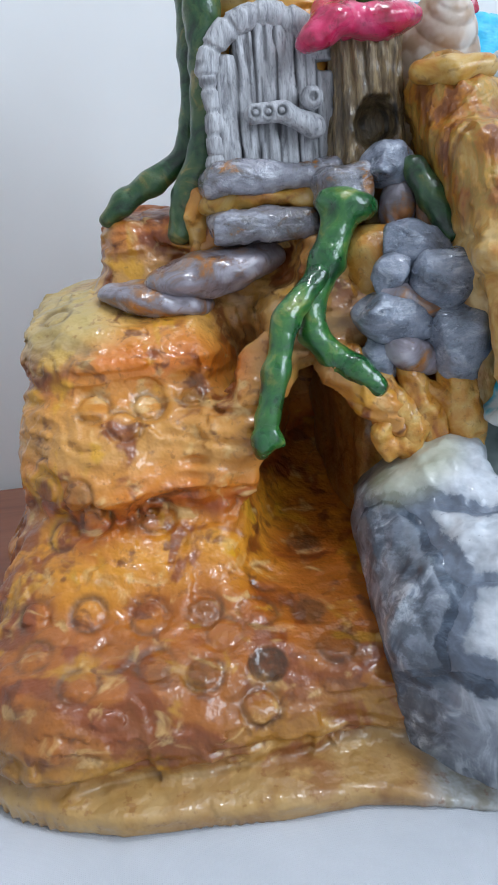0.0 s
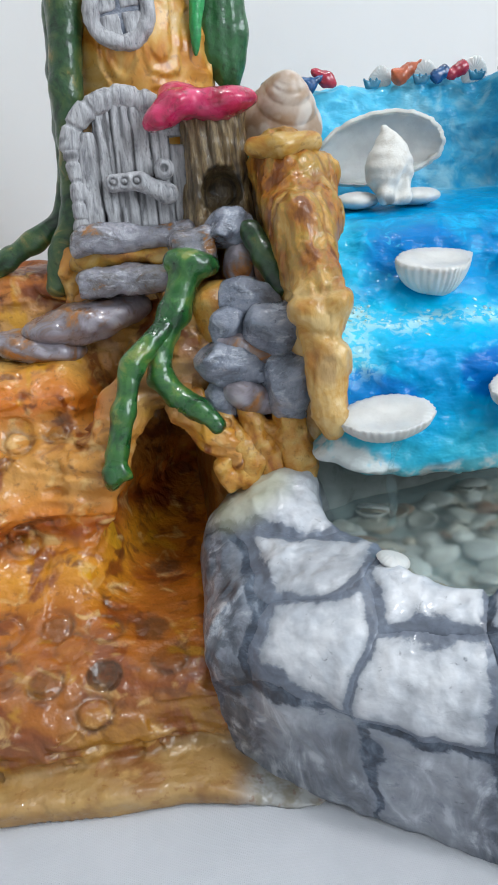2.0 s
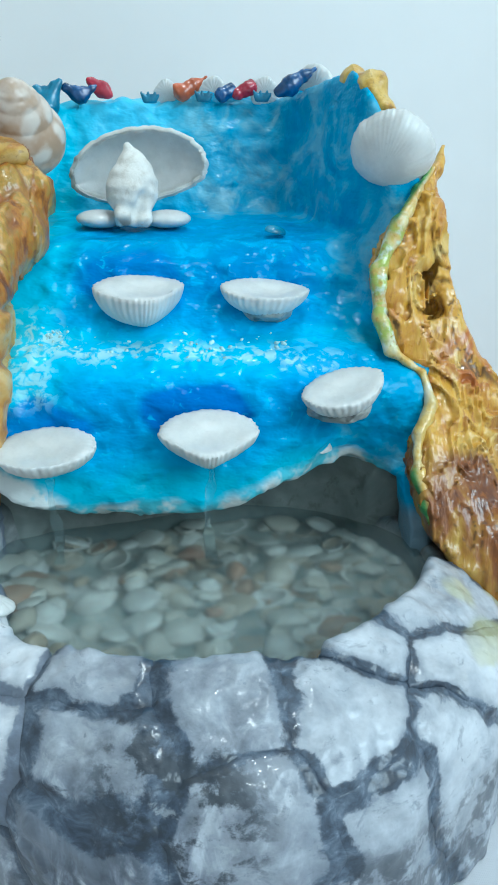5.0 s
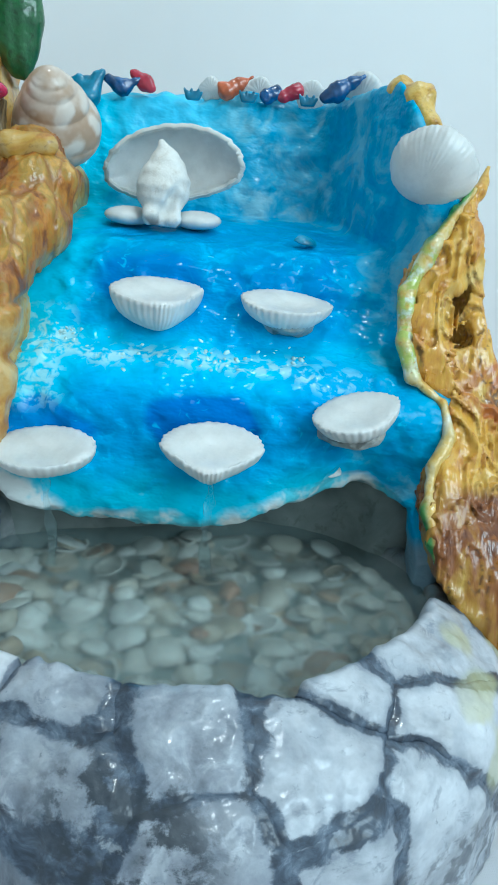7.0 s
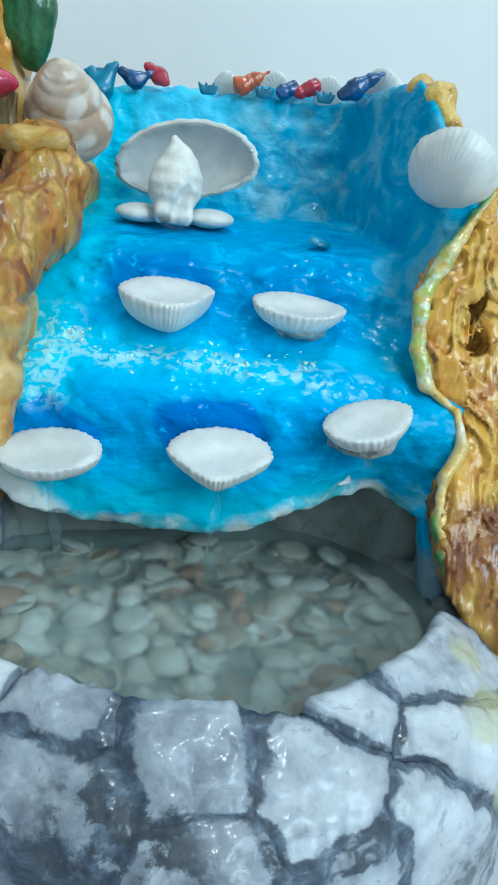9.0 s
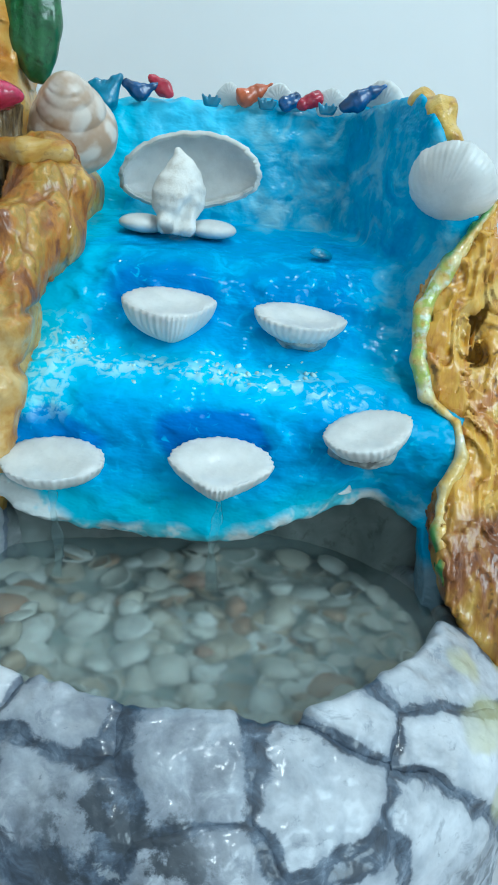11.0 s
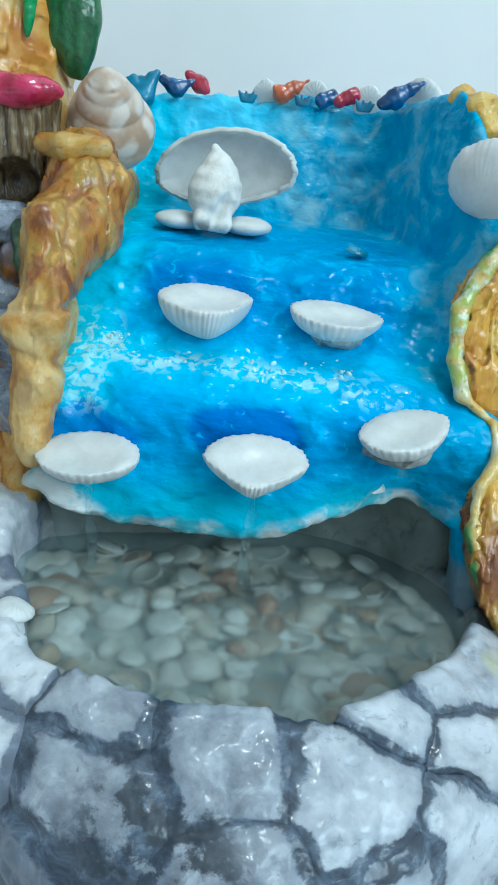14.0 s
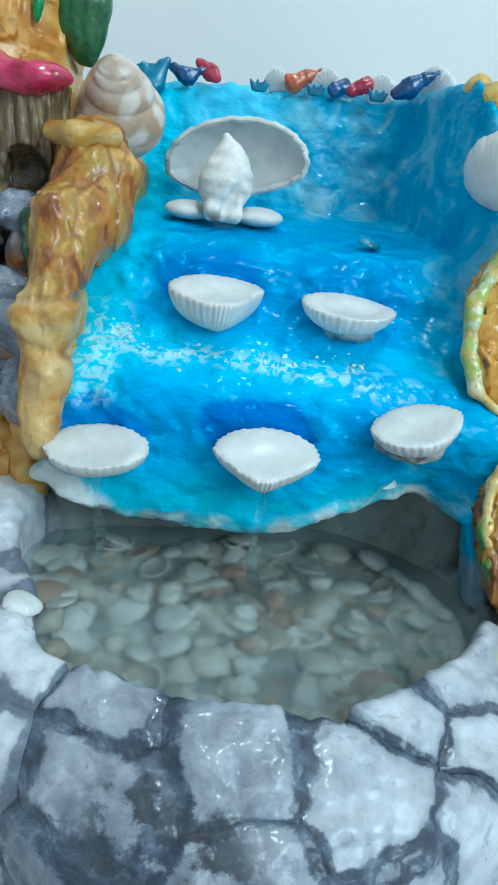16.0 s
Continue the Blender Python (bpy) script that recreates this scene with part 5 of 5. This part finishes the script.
clay_part("knob", lambda P: smax(ell(P, (-0.041, 0.137, 0.2565), (0.0052, 0.0045, 0.0052)), -ell(P, (-0.041, 0.1325, 0.2568), (0.0022, 0.0014, 0.0022)), 0.0008), (-0.048, 0.13, 0.249), (-0.034, 0.143, 0.263), 0.0007, DOOR, door, "round grey knob with a pressed ring", None, {"dark": lambda P: 0.85 * step(0.0026, 0.0016, np.sqrt((P[0] + 0.041) ** 2 + (P[2] - 0.2568) ** 2)) * step(0.137, 0.135, P[1])})
window = under(tagged(new("window"), "round grey clay window with four quarter panes"), fountain)


def ring_at(P, c, R, r):
    q = np.sqrt((P[0] - c[0]) ** 2 + (P[2] - c[2]) ** 2) - R
    return np.sqrt(q * q + (P[1] - c[1]) ** 2) - r


WC = (-0.054, 0.1475, 0.329)
clay_part("window_frame", lambda P: ring_at(P, WC, 0.0138, 0.0038), [v - 0.022 for v in WC], [v + 0.022 for v in WC], 0.0009, DOOR, window, "thick grey ring", lumps((0.0014, 0.008, 2), (0.0005, 0.003, 1)))
for n in range(4):
    a = radians(45 + 90 * n + 8)
    c = (WC[0] + 0.0064 * math.cos(a), WC[1] + 0.0005, WC[2] + 0.0064 * math.sin(a))
    clay_part("pane", lambda P, c=c, a=a: smax(block(P, [v - k for v, k in zip(c, (0.0062, 0.0024, 0.0062))], [v + k for v, k in zip(c, (0.0062, 0.0024, 0.0062))], 0.0015), smax(np.sqrt((P[0] - WC[0]) ** 2 + (P[2] - WC[2]) ** 2) - 0.0122, smax(0.0009 - (P[0] - WC[0]) * math.cos(a - 0.785) - (P[2] - WC[2]) * math.sin(a - 0.785), 0.0009 - (P[0] - WC[0]) * math.cos(a + 0.785) - (P[2] - WC[2]) * math.sin(a + 0.785), 0.001), 0.001), 0.001), [v - 0.009 for v in c], [v + 0.009 for v in c], 0.0007, DOOR, window, "", lumps((0.0005, 0.005, n), (0.0003, 0.002, n)))
clay_part("window_back", lambda P: ell(P, (WC[0], WC[1] + 0.002, WC[2]), (0.0135, 0.003, 0.0135)), [v - 0.018 for v in WC], [v + 0.018 for v in WC], 0.001, GREY, window, "dark grey disc behind the quarter panes", lumps((0.0006, 0.006, 2)))

# ---- stump with the pink cap ----
def stump(P):
    X, Y, Z = P
    r = curve(Z, [0.222, 0.235, 0.26, 0.285], [0.0195, 0.0185, 0.0165, 0.017])
    a = np.arctan2(Y - 0.144, X + 0.0145)
    d = np.sqrt((X + 0.0145) ** 2 + (Y - 0.144) ** 2) - r + 0.0021 * np.abs(np.sin(a * 8 + 40 * (Z - 0.25) + 0.8 * grain(X, Y, Z, 0.02, 3))) ** 3
    d = smax(smax(d, Z - 0.284, 0.003), 0.221 - Z, 0.002)
    return smax(d, -ell(P, (-0.014, 0.122, 0.2435), (0.0122, 0.02, 0.0125)), 0.002)


clay_part("stump", stump, (-0.04, 0.12, 0.218), (0.008, 0.168, 0.288), 0.0009, TRUNK, fountain, "brown grooved tree stump with an arched hollow", lumps((0.001, 0.008, 2), (0.0005, 0.003, 4)),
          {"dark": lambda P: 0.65 * step(0.0012, -0.0002, ell(P, (-0.014, 0.122, 0.2435), (0.0126, 0.0204, 0.0129))) + 0.5 * step(0.25, 0.6, grain(P[0] * 2.5, P[1] * 2.5, P[2] * 0.3, 0.006, 3))})
clay_part("cap", lambda P: smin(smin(ell(P, (-0.012, 0.131, 0.2835), (0.018, 0.0145, 0.0078), (0, -6, 0)), ell(P, (-0.0365, 0.127, 0.2815), (0.014, 0.011, 0.0075), (0, -30, 0)), 0.006), ell(P, (-0.032, 0.134, 0.2885), (0.009, 0.008, 0.006)), 0.004),
          (-0.055, 0.112, 0.265), (0.012, 0.15, 0.3), 0.001, PINK, fountain, "glossy pink clay cap over the stump", lumps((0.0016, 0.01, 2), (0.0005, 0.004, 4)))
clay_part("top_trim", lambda P: tube(P, [(0.186, 0.15, 0.301), (0.19, 0.14, 0.3), (0.195, 0.128, 0.295), (0.2, 0.12, 0.286)], [0.003, 0.0052, 0.0058, 0.004]), (0.165, 0.105, 0.27), (0.225, 0.215, 0.315), 0.001, YELLOW, fountain, "ragged yellow clay trim on the top edge",
          lumps((0.0025, 0.008, 2), (0.001, 0.004, 4)))
clay_part("side_rim", lambda P: tube(P, [(0.2275, 0.116, 0.268), (0.2225, 0.11, 0.256), (0.216, 0.104, 0.247)], [0.0016, 0.003, 0.0036]), (0.205, 0.09, 0.238), (0.236, 0.128, 0.276), 0.001, CLIFF, fountain, "thin ochre clay spur", lumps((0.0012, 0.006, 2)))

# ---- shells ----
def bowl(w, d, h, tip=0.0, ribs=34, ruffle=0.00025, relief=0.0, seed=None, teeth=0.016):
    """An open cockle valve lying on its back; tip pulls the front to a point."""
    k = seed or w

    def fn(u, v):
        a = 2 * np.pi * u
        s = np.sin(v * np.pi / 2)
        x, y = np.cos(a), np.sin(a)
        x, y = x * (1 + 0.03 * np.sin(3 * a + 900 * k) + 0.02 * np.sin(5 * a + 1700 * k)), y * (1 + 0.04 * np.sin(2 * a + 1300 * k))
        x = x * (1 - tip * np.maximum(0, -y) ** 1.2)
        y = y * np.where(y < 0, 1 + 0.45 * tip, 1)
        wave = 1 + (teeth * np.cos(ribs * a) + 0.009 * np.sin(11 * a + 500 * k) + 0.007 * np.sin(17 * a + 2300 * k)) * s ** 3
        px, py = w / 2 * x * s * wave, d / 2 * y * s * wave - tip * d * 0.25 * (1 - s)
        pz = -h * np.sqrt(np.maximum(0, 1 - s ** 2.2)) + ruffle * np.cos(ribs * a) * s ** 6 + 0.012 * k * np.sin(2 * a + 700 * k) * s ** 3 - relief * np.abs(np.cos(ribs * a / 2)) * s
        return px, py, pz
    return fn


MORTAR = clay_paint("grey mortar", [(0.3, (0.2, 0.21, 0.2)), (0.5, (0.36, 0.37, 0.35)), (0.7, (0.5, 0.5, 0.47))], 0.01, 0.2)


def cup_shell(w, d, h, tip, m, label, mount=None):
    ob = tagged(new("seashell"), label, "shell", "white cup shells on the waterfall")
    under(new("valve", sheet("valve", bowl(w, d, h, tip, relief=0.0005), 204, 14, WHITE, True, 0.0011)), ob)

    def fill(u, v):
        x, y, z = bowl(w * 0.985, d * 0.985, h, tip, seed=w)(u, np.arcsin(v) * 2 / np.pi)
        r = np.sqrt((x / w * 2) ** 2 + (y / d * 2 + 0.35) ** 2)
        return x, y, 0.012 * w * np.sin(4 * np.pi * u + 700 * w) * v ** 3 + 0.0005 - 0.0009 * v ** 12 - 0.002 * step(0.85, 0.05, r) + 0.00012 * np.array(grain(x, y, 0 * x, 0.009, 40 * w))
    under(tagged(new("lining", sheet("lining", fill, 204, 26, WHITE, True)), "smooth wet white inside"), ob)
    ob.matrix_world = m
    if mount:
        c, r = mount
        lump = clay_part("mount", lambda P: smax(ell(P, c, r), P[2] - c[2] - r[2] * 0.5, 0.002), [v - k - 0.003 for v, k in zip(c, r)], [v + k + 0.003 for v, k in zip(c, r)], 0.001, MORTAR, None, "grey mortar that holds the shell", lumps((0.0012, 0.007, 3), (0.0006, 0.003, 5)), {"dark": lambda P: 0.8 * step(0.35, 0.6, grain(*P, 0.004, 2))})
        lump.parent, lump.matrix_parent_inverse = ob, m.inverted()
    return ob


cup_shell(0.041, 0.027, 0.0175, 0.5, pose(0.0825, 0.093, 0.2055, 18, -2, 14), "white cockle shell cup with its pointed hinge forward")
cup_shell(0.041, 0.024, 0.0125, 0.12, pose(0.1405, 0.095, 0.204, 17, 2, 3), "white ribbed cockle shell cup set in grey mortar", ((0.142, 0.101, 0.1945), (0.0125, 0.012, 0.0075)))
cup_shell(0.0435, 0.028, 0.0115, 0.1, pose(0.0415, 0.05, 0.1435, 20, -2, -3), "white ribbed cockle shell cup dripping water")
cup_shell(0.043, 0.028, 0.0125, 0.55, pose(0.111, 0.049, 0.149, 24, 0, 1), "broad white cockle shell cup pouring into the pool")
cup_shell(0.037, 0.026, 0.012, 0.1, pose(0.1695, 0.056, 0.1655, 20, -16, 6), "white ribbed cockle shell cup tilted beside the far wall", ((0.1695, 0.063, 0.1555), (0.015, 0.0125, 0.0078)))


def fan_shell(w, d, h, m, material, label, ribs=26, group="", tip=0.25, relief=0.018):
    me = sheet("seashell", bowl(w, d, h, tip, ribs, min(0.0002 * w / 0.04, 0.0001), relief * w, teeth=0.006), 208 if w > 0.03 else 104, 14, material, True, 0.0013 * w / 0.04)
    ob = tagged(new("seashell", me), label, "shell", group)
    ob.matrix_world = m
    return ob


def oyster(u, v):
    """A thick valve standing on its edge, open to the front and leaning over."""
    a, s = 2 * np.pi * u, np.sin(v * np.pi / 2)
    c, k = np.cos(a), np.sin(a)
    rag = 1 + s ** 6 * (0.008 * np.sin(19 * a + 1) + 0.006 * np.sin(31 * a) + 0.005 * np.sin(47 * a + 2))
    x = 0.0372 * c * rag * (1 - 0.22 * np.maximum(0, -k) ** 2)
    y = np.where(k > 0, 0.0225 * k, -0.0165 * np.abs(k) ** 0.75) * rag + 0.0035 * c
    return x * s, y * s + 0.002 * (1 - s), -0.0125 * np.sqrt(np.maximum(0, 1 - s ** 2.4)) + 0.0004 * np.sin(13 * a) * s ** 8


ob = tagged(new("seashell"), "large thick white oyster valve standing behind the conch", "shell")
under(tagged(new("valve", sheet("valve", oyster, 150, 20, OYSTER, True, 0.003)), "thick pitted shell"), ob)


def inside(u, v):
    x, y, z = oyster(u, v)
    return 0.93 * x, 0.92 * y, z + 0.0036 - 0.0028 * v ** 8


under(tagged(new("lining", sheet("lining", inside, 120, 18, WHITE, True)), "smooth pale inside"), ob)
ob.matrix_world = pose(0.0805, 0.172, 0.2585, 102, 0, -5)
fan_shell(0.04, 0.039, 0.015, pose(0.2015, 0.108, 0.2665, -50, 10, -20) @ pose(0, 0, 0, 0, 0, -115), WHITE, "ribbed white cockle shell on the corner of the waterfall", 44, "", 0.22, 0.0048)
fan_shell(0.015, 0.013, 0.0035, pose(0.0275, 0.004, 0.0949, 192, 14, 30), WHITE, "small white scallop shell on the pool rim", 18)
for x, rz in ((0.061, 10), (0.095, -8)):
    ob = tagged(new("seashell", sheet("seashell", lambda u, v: (0.0125 * np.cos(6.283 * u) * np.sin(np.pi * v), 0.01 * np.sin(6.283 * u) * np.sin(np.pi * v), 0.0045 * np.cos(np.pi * v)), 40, 16, WHITE, True)),
                "smooth white oval shell at the foot of the conch", "shell", "oval shells by the conch")
    ob.matrix_world = pose(x, 0.152, 0.2345, 8, 0, rz)


def conch(P):
    d = ell(P, (-0.0005, 0, 0.0135), (0.0122, 0.0108, 0.0125))
    d = smin(d, ell(P, (0.0008, 0, 0.0215), (0.0088, 0.0085, 0.0115), (0, -10, 0)), 0.005)
    d = smin(d, tube(P, [(-0.0005, 0, 0.0285), (-0.0028, 0, 0.0355)], [0.0046, 0.0016]), 0.004)
    for a in range(5):
        d = smin(d, ell(P, (-0.0065 + 0.0032 * a, -0.005, 0.001), (0.0026, 0.0035, 0.005)), 0.003)
    d = smax(d, -ell(P, (0.002, -0.009, 0.006), (0.0022, 0.003, 0.009), (0, 20, 0)), 0.003)
    return d + 0.0002 * np.sin(P[2] * 900 + np.arctan2(P[1], P[0]))


ob = tagged(clay_part("seashell", conch, (-0.014, -0.013, -0.008), (0.014, 0.013, 0.042), 0.0009, CREAM, None, "", lumps((0.0005, 0.009, 2), (0.00022, 0.003, 5)), {"dark": lambda P: 0.8 * step(0.002, -0.003, P[2]) * step(0.1, 0.5, grain(*P, 0.004, 2)) + 0.06 * step(0.1, 0.6, grain(*P, 0.0022, 7)) * step(0.5, -0.2, grain(*P, 0.012, 3))}),
            "cream-white knobbly conch shell standing upright", "shell")
ob.matrix_world = pose(0.0775, 0.146, 0.234, -6, 4, 10) @ Matrix.Diagonal((1.08, 1.08, 1.0, 1))


def snail(P):
    """A spired shell: whorls that grow by one ratio at every turn, apex at the top."""
    X, Y, Z = P
    h = np.maximum(0.026 - Z, 0.0006)
    turns = np.log(h) / math.log(1.75) - np.arctan2(Y, X) / (2 * np.pi)
    f = turns - np.floor(turns)
    R = 0.0178 * (h / 0.03) ** 0.58 * (1 + 0.09 * np.sqrt(np.maximum(0, np.sin(np.pi * np.clip(f, 0, 1)))))
    d = (np.sqrt(X * X + Y * Y) - R) * 0.7
    return smax(smax(d, ell(P, (0, 0, 0.002), (0.0205, 0.0205, 0.0248)), 0.004), Z - 0.0255, 0.001)


ob = tagged(clay_part("seashell", snail, (-0.022, -0.022, -0.024), (0.022, 0.022, 0.028), 0.0007, SNAIL), "mottled tan and cream spiral snail shell on the column", "shell")
ob.matrix_world = pose(0.0232, 0.155, 0.2775, 47, 0, 2) @ Matrix.Diagonal((1.2, 1.18, 1.08, 1))


TOPS = "small shells along the top edge"


def spired(pts, rads, material, label, relief=0.00012, flat=0.75):
    """A pointed shell through points, flattened a little, with spiral bands."""
    lo, hi = [min(p[n] for p in pts) - 0.008 for n in range(3)], [max(p[n] for p in pts) + 0.008 for n in range(3)]
    mid = sum(p[1] for p in pts) / len(pts)
    f = lambda P: tube([P[0], mid + (P[1] - mid) / flat, P[2]], pts, rads) * flat + relief * np.sin(1500 * (P[0] + 0.6 * P[2]))
    return tagged(clay_part("seashell", f, lo, hi, 0.0006, material, None, "", lumps((0.0005, 0.004, 3))), label, "shell", TOPS)


def comb(x, y, z, w, n, material, label):
    """A small shell whose fingers stand up in a row."""
    f = lambda P: functools.reduce(lambda a, b: smin(a, b, 0.001), [tube(P, [(x + w * (k / (n - 1) - 0.5) * 0.6, y, z), (x + w * (k / (n - 1) - 0.5), y - 0.001, z + 0.004 - 0.0012 * (k % 2))], [0.0013, 0.0007]) for k in range(n)])
    return tagged(clay_part("seashell", f, (x - w, y - 0.004, z - 0.003), (x + w, y + 0.004, z + 0.009), 0.0005, material), label, "shell", TOPS)


spired([(0.041, 0.2015, 0.3035), (0.0485, 0.202, 0.3), (0.0575, 0.203, 0.3045)], [0.0026, 0.0042, 0.0011], BLUESHELL, "small navy blue pointed shell on the top edge")
spired([(0.0545, 0.206, 0.307), (0.061, 0.205, 0.303), (0.0645, 0.204, 0.3005)], [0.0028, 0.004, 0.0022], REDSHELL, "small crimson shell on the top edge")
spired([(0.1015, 0.205, 0.3055), (0.105, 0.206, 0.3025), (0.111, 0.207, 0.306), (0.1195, 0.208, 0.3115)], [0.0019, 0.0046, 0.0031, 0.0006], ORANGESHELL, "small orange shell with a long point on the top edge")
spired([(0.1275, 0.204, 0.3015), (0.132, 0.205, 0.304)], [0.0042, 0.0038], BLUESHELL, "small dark blue rounded shell on the top edge")
spired([(0.1365, 0.204, 0.302), (0.1435, 0.205, 0.3055)], [0.0036, 0.0042], REDSHELL, "small red rounded shell on the top edge")
spired([(0.1575, 0.18, 0.3), (0.163, 0.18, 0.303), (0.17, 0.181, 0.308), (0.1765, 0.182, 0.3115)], [0.0036, 0.0047, 0.0026, 0.0006], BLUESHELL, "long navy blue pointed shell on the top edge")
teal = lambda P: functools.reduce(lambda a, b: smin(a, b, 0.0025), [tube(P, [(0.031, 0.199, 0.2935), (x, 0.199, z)], [0.0048, 0.0018]) for x, z in ((0.0225, 0.301), (0.026, 0.3025), (0.03, 0.3025), (0.0345, 0.304), (0.0385, 0.306))])
tagged(clay_part("seashell", teal, (0.015, 0.19, 0.286), (0.046, 0.208, 0.313), 0.0006, TEALSHELL, None, "", lumps((0.0006, 0.005, 2))), "teal shell with a jagged crown on the top edge", "shell", TOPS)
fan_shell(0.029, 0.022, 0.0045, pose(0.1785, 0.19, 0.3035, -66, 24, -20), WHITE, "white ribbed scallop on the top edge", 22, TOPS)
for x, y, w in ((0.096, 0.211, 0.014), (0.123, 0.212, 0.018), (0.1515, 0.205, 0.017)):
    fan_shell(w, w * 0.9, 0.002, pose(x, y + 0.003, 0.3035, -74, 8, 0), WHITE, "small white ribbed scallop behind the top edge", 18, TOPS)
for x, y, z in ((0.087, 0.2025, 0.2975), (0.117, 0.203, 0.2985), (0.1495, 0.199, 0.2985)):
    comb(x, y, z, 0.0095, 6, TEALSHELL, "tiny bright blue comb shell on the top edge")
fan_shell(0.012, 0.008, 0.003, pose(0.149, 0.131, 0.2282, 200, 8, 20), TEALSHELL, "tiny blue-white shell lying on the upper step", 12)

# ---- chips of resin foam along the step, a shell fragment near the lip ----
FOAM = plain("pale resin foam", (0.5, 0.78, 0.84), 0.25, 0.004, 0.3, 0.5)


def chips(count, seed):
    pick = random.Random(seed)
    bm = bmesh.new()
    while count:
        x = 0.034 + 0.13 * pick.random() ** 1.5
        z = 0.1775 - 0.04 * (x - 0.1) + pick.gauss(0, 0.0028) + (0.004 if x < 0.06 else 0)
        y = front_of(fall, x, z, 0.05, 0.14)
        r = pick.uniform(0.0006, 0.0017)
        m = pose(x, y + 0.0004, z, pick.uniform(-40, 40), pick.uniform(-40, 40), pick.uniform(0, 180)) @ Matrix.Diagonal((r * pick.uniform(0.8, 1.6), r * 0.8, r * pick.uniform(0.5, 0.9), 1))
        bmesh.ops.create_icosphere(bm, subdivisions=1, radius=1, matrix=m)
        count -= 1
    for f in bm.faces:
        f.smooth = True
    me = bpy.data.meshes.new("foam")
    bm.to_mesh(me)
    bm.free()
    me.materials.append(FOAM)
    return me


tagged(under(new("foam", chips(190, 6)), fountain), "chips of pale resin foam along the step", kind="stuff")
fragment = fan_shell(0.009, 0.006, 0.001, pose(0.1655, front_of(fall, 0.1655, 0.1325, 0.04, 0.14) - 0.0002, 0.1325, 78, 20, 5), OYSTER, "small pinkish white shell fragment near the lip", 12)

# ---- pool: shells on the bottom, water, falling streams ----
rng = random.Random(4)
pieces = [sheet("seashell", bowl(w, d, h, tip, 16, 0.0002, relief, seed), 48, 7, PEBBLE, True, 0.0012)
          for w, d, h, tip, relief, seed in ((0.017, 0.0155, 0.0055, 0.3, 0.0004, 0.017), (0.018, 0.012, 0.006, 0.5, 0.0005, 0.031), (0.0165, 0.016, 0.0035, 0.05, 0.0002, 0.052), (0.014, 0.0095, 0.0065, 0.35, 0.0, 0.077))]
laid = 0
while laid < 296:
    x, y = rng.uniform(0.01, 0.21), rng.uniform(-0.045, 0.11)
    inside = float(pool([np.array([x]), np.array([y]), np.array([0.075])])[0])
    if inside > -0.002:
        continue
    lift = 0.012 * max(0.0, 1 + inside / 0.02)
    ob = tagged(new("seashell", pieces[laid * 7 % 4]), "small pale beige shell under the pool water", "shell", "loose shells in the pool")
    ob.matrix_world = pose(x, y, 0.057 + lift + rng.uniform(0, 0.013), 180 * rng.choice((0, 1, 1, 1)) + rng.uniform(-32, 32), rng.uniform(-32, 32), rng.uniform(0, 360)) @ Matrix.Diagonal((*[rng.uniform(0.6, 1.25)] * 3, 1))
    laid += 1


def pool_edge(a, z):
    """Plan distance from the middle of the pool to its wall in direction a."""
    r = np.linspace(0.02, 0.13, 221, dtype=np.float32)
    A, R = np.meshgrid(a, r, indexing="ij")
    inside = pool([0.1 + R * np.cos(A), 0.042 + R * np.sin(A), 0 * R + z]) < 0.002
    return r[np.where(inside.all(1), 220, inside.argmin(1))]


def silt(u, v):
    a = 6.283 * u
    r = pool_edge(a[:, 0], 0.062)[:, None] * v
    x, y = 0.1 + r * np.cos(a), 0.042 + r * np.sin(a)
    return x, y, 0.0555 + 0.012 * v ** 4 + 0.003 * np.array(grain(x, y, 0 * x, 0.02))


tagged(new("sediment", sheet("sediment", silt, 60, 20, SILT, True, 0.006)), "pale grey-green silt on the bottom of the pool", "sediment", kind="structure")


def surface(u, v):
    a = 6.283 * u
    r = pool_edge(a[:, 0], 0.0885)[:, None] * v
    x, y = 0.1 + r * np.cos(a), 0.042 + r * np.sin(a)
    return x, y, 0.0882 + 0.0004 * np.array(grain(x, y, 0 * x, 0.02))


pool_water = tagged(new("water", sheet("water", surface, 72, 24, WATER, True)), "murky shallow water in the stone pool", "water", kind="structure")
pool_water.visible_shadow = False
for x, y, top, back in ((0.044, 0.044, 0.131, 0.0535), (0.111, 0.034, 0.139, 0.0525)):
    def stream(u, v, x=x, y=y, top=top, back=back):
        w = 0.0013 + 0.0011 * v + 0.0006 * np.sin(11 * v + 40 * x) + 0.0003 * np.sin(27 * v)
        return x + w * np.cos(6.283 * u) + 0.0009 * np.sin(7 * v + 60 * x), y + (back - y) * np.minimum(1, 2.2 * v) ** 0.8 + 0.0009 * np.sin(6.283 * u), top + (0.087 - top) * v
    ob = tagged(new("water_stream", sheet("water_stream", stream, 16, 28, STREAM, True)), "thin stream of water falling from a shell", "water", kind="structure")
    ob.visible_shadow = False
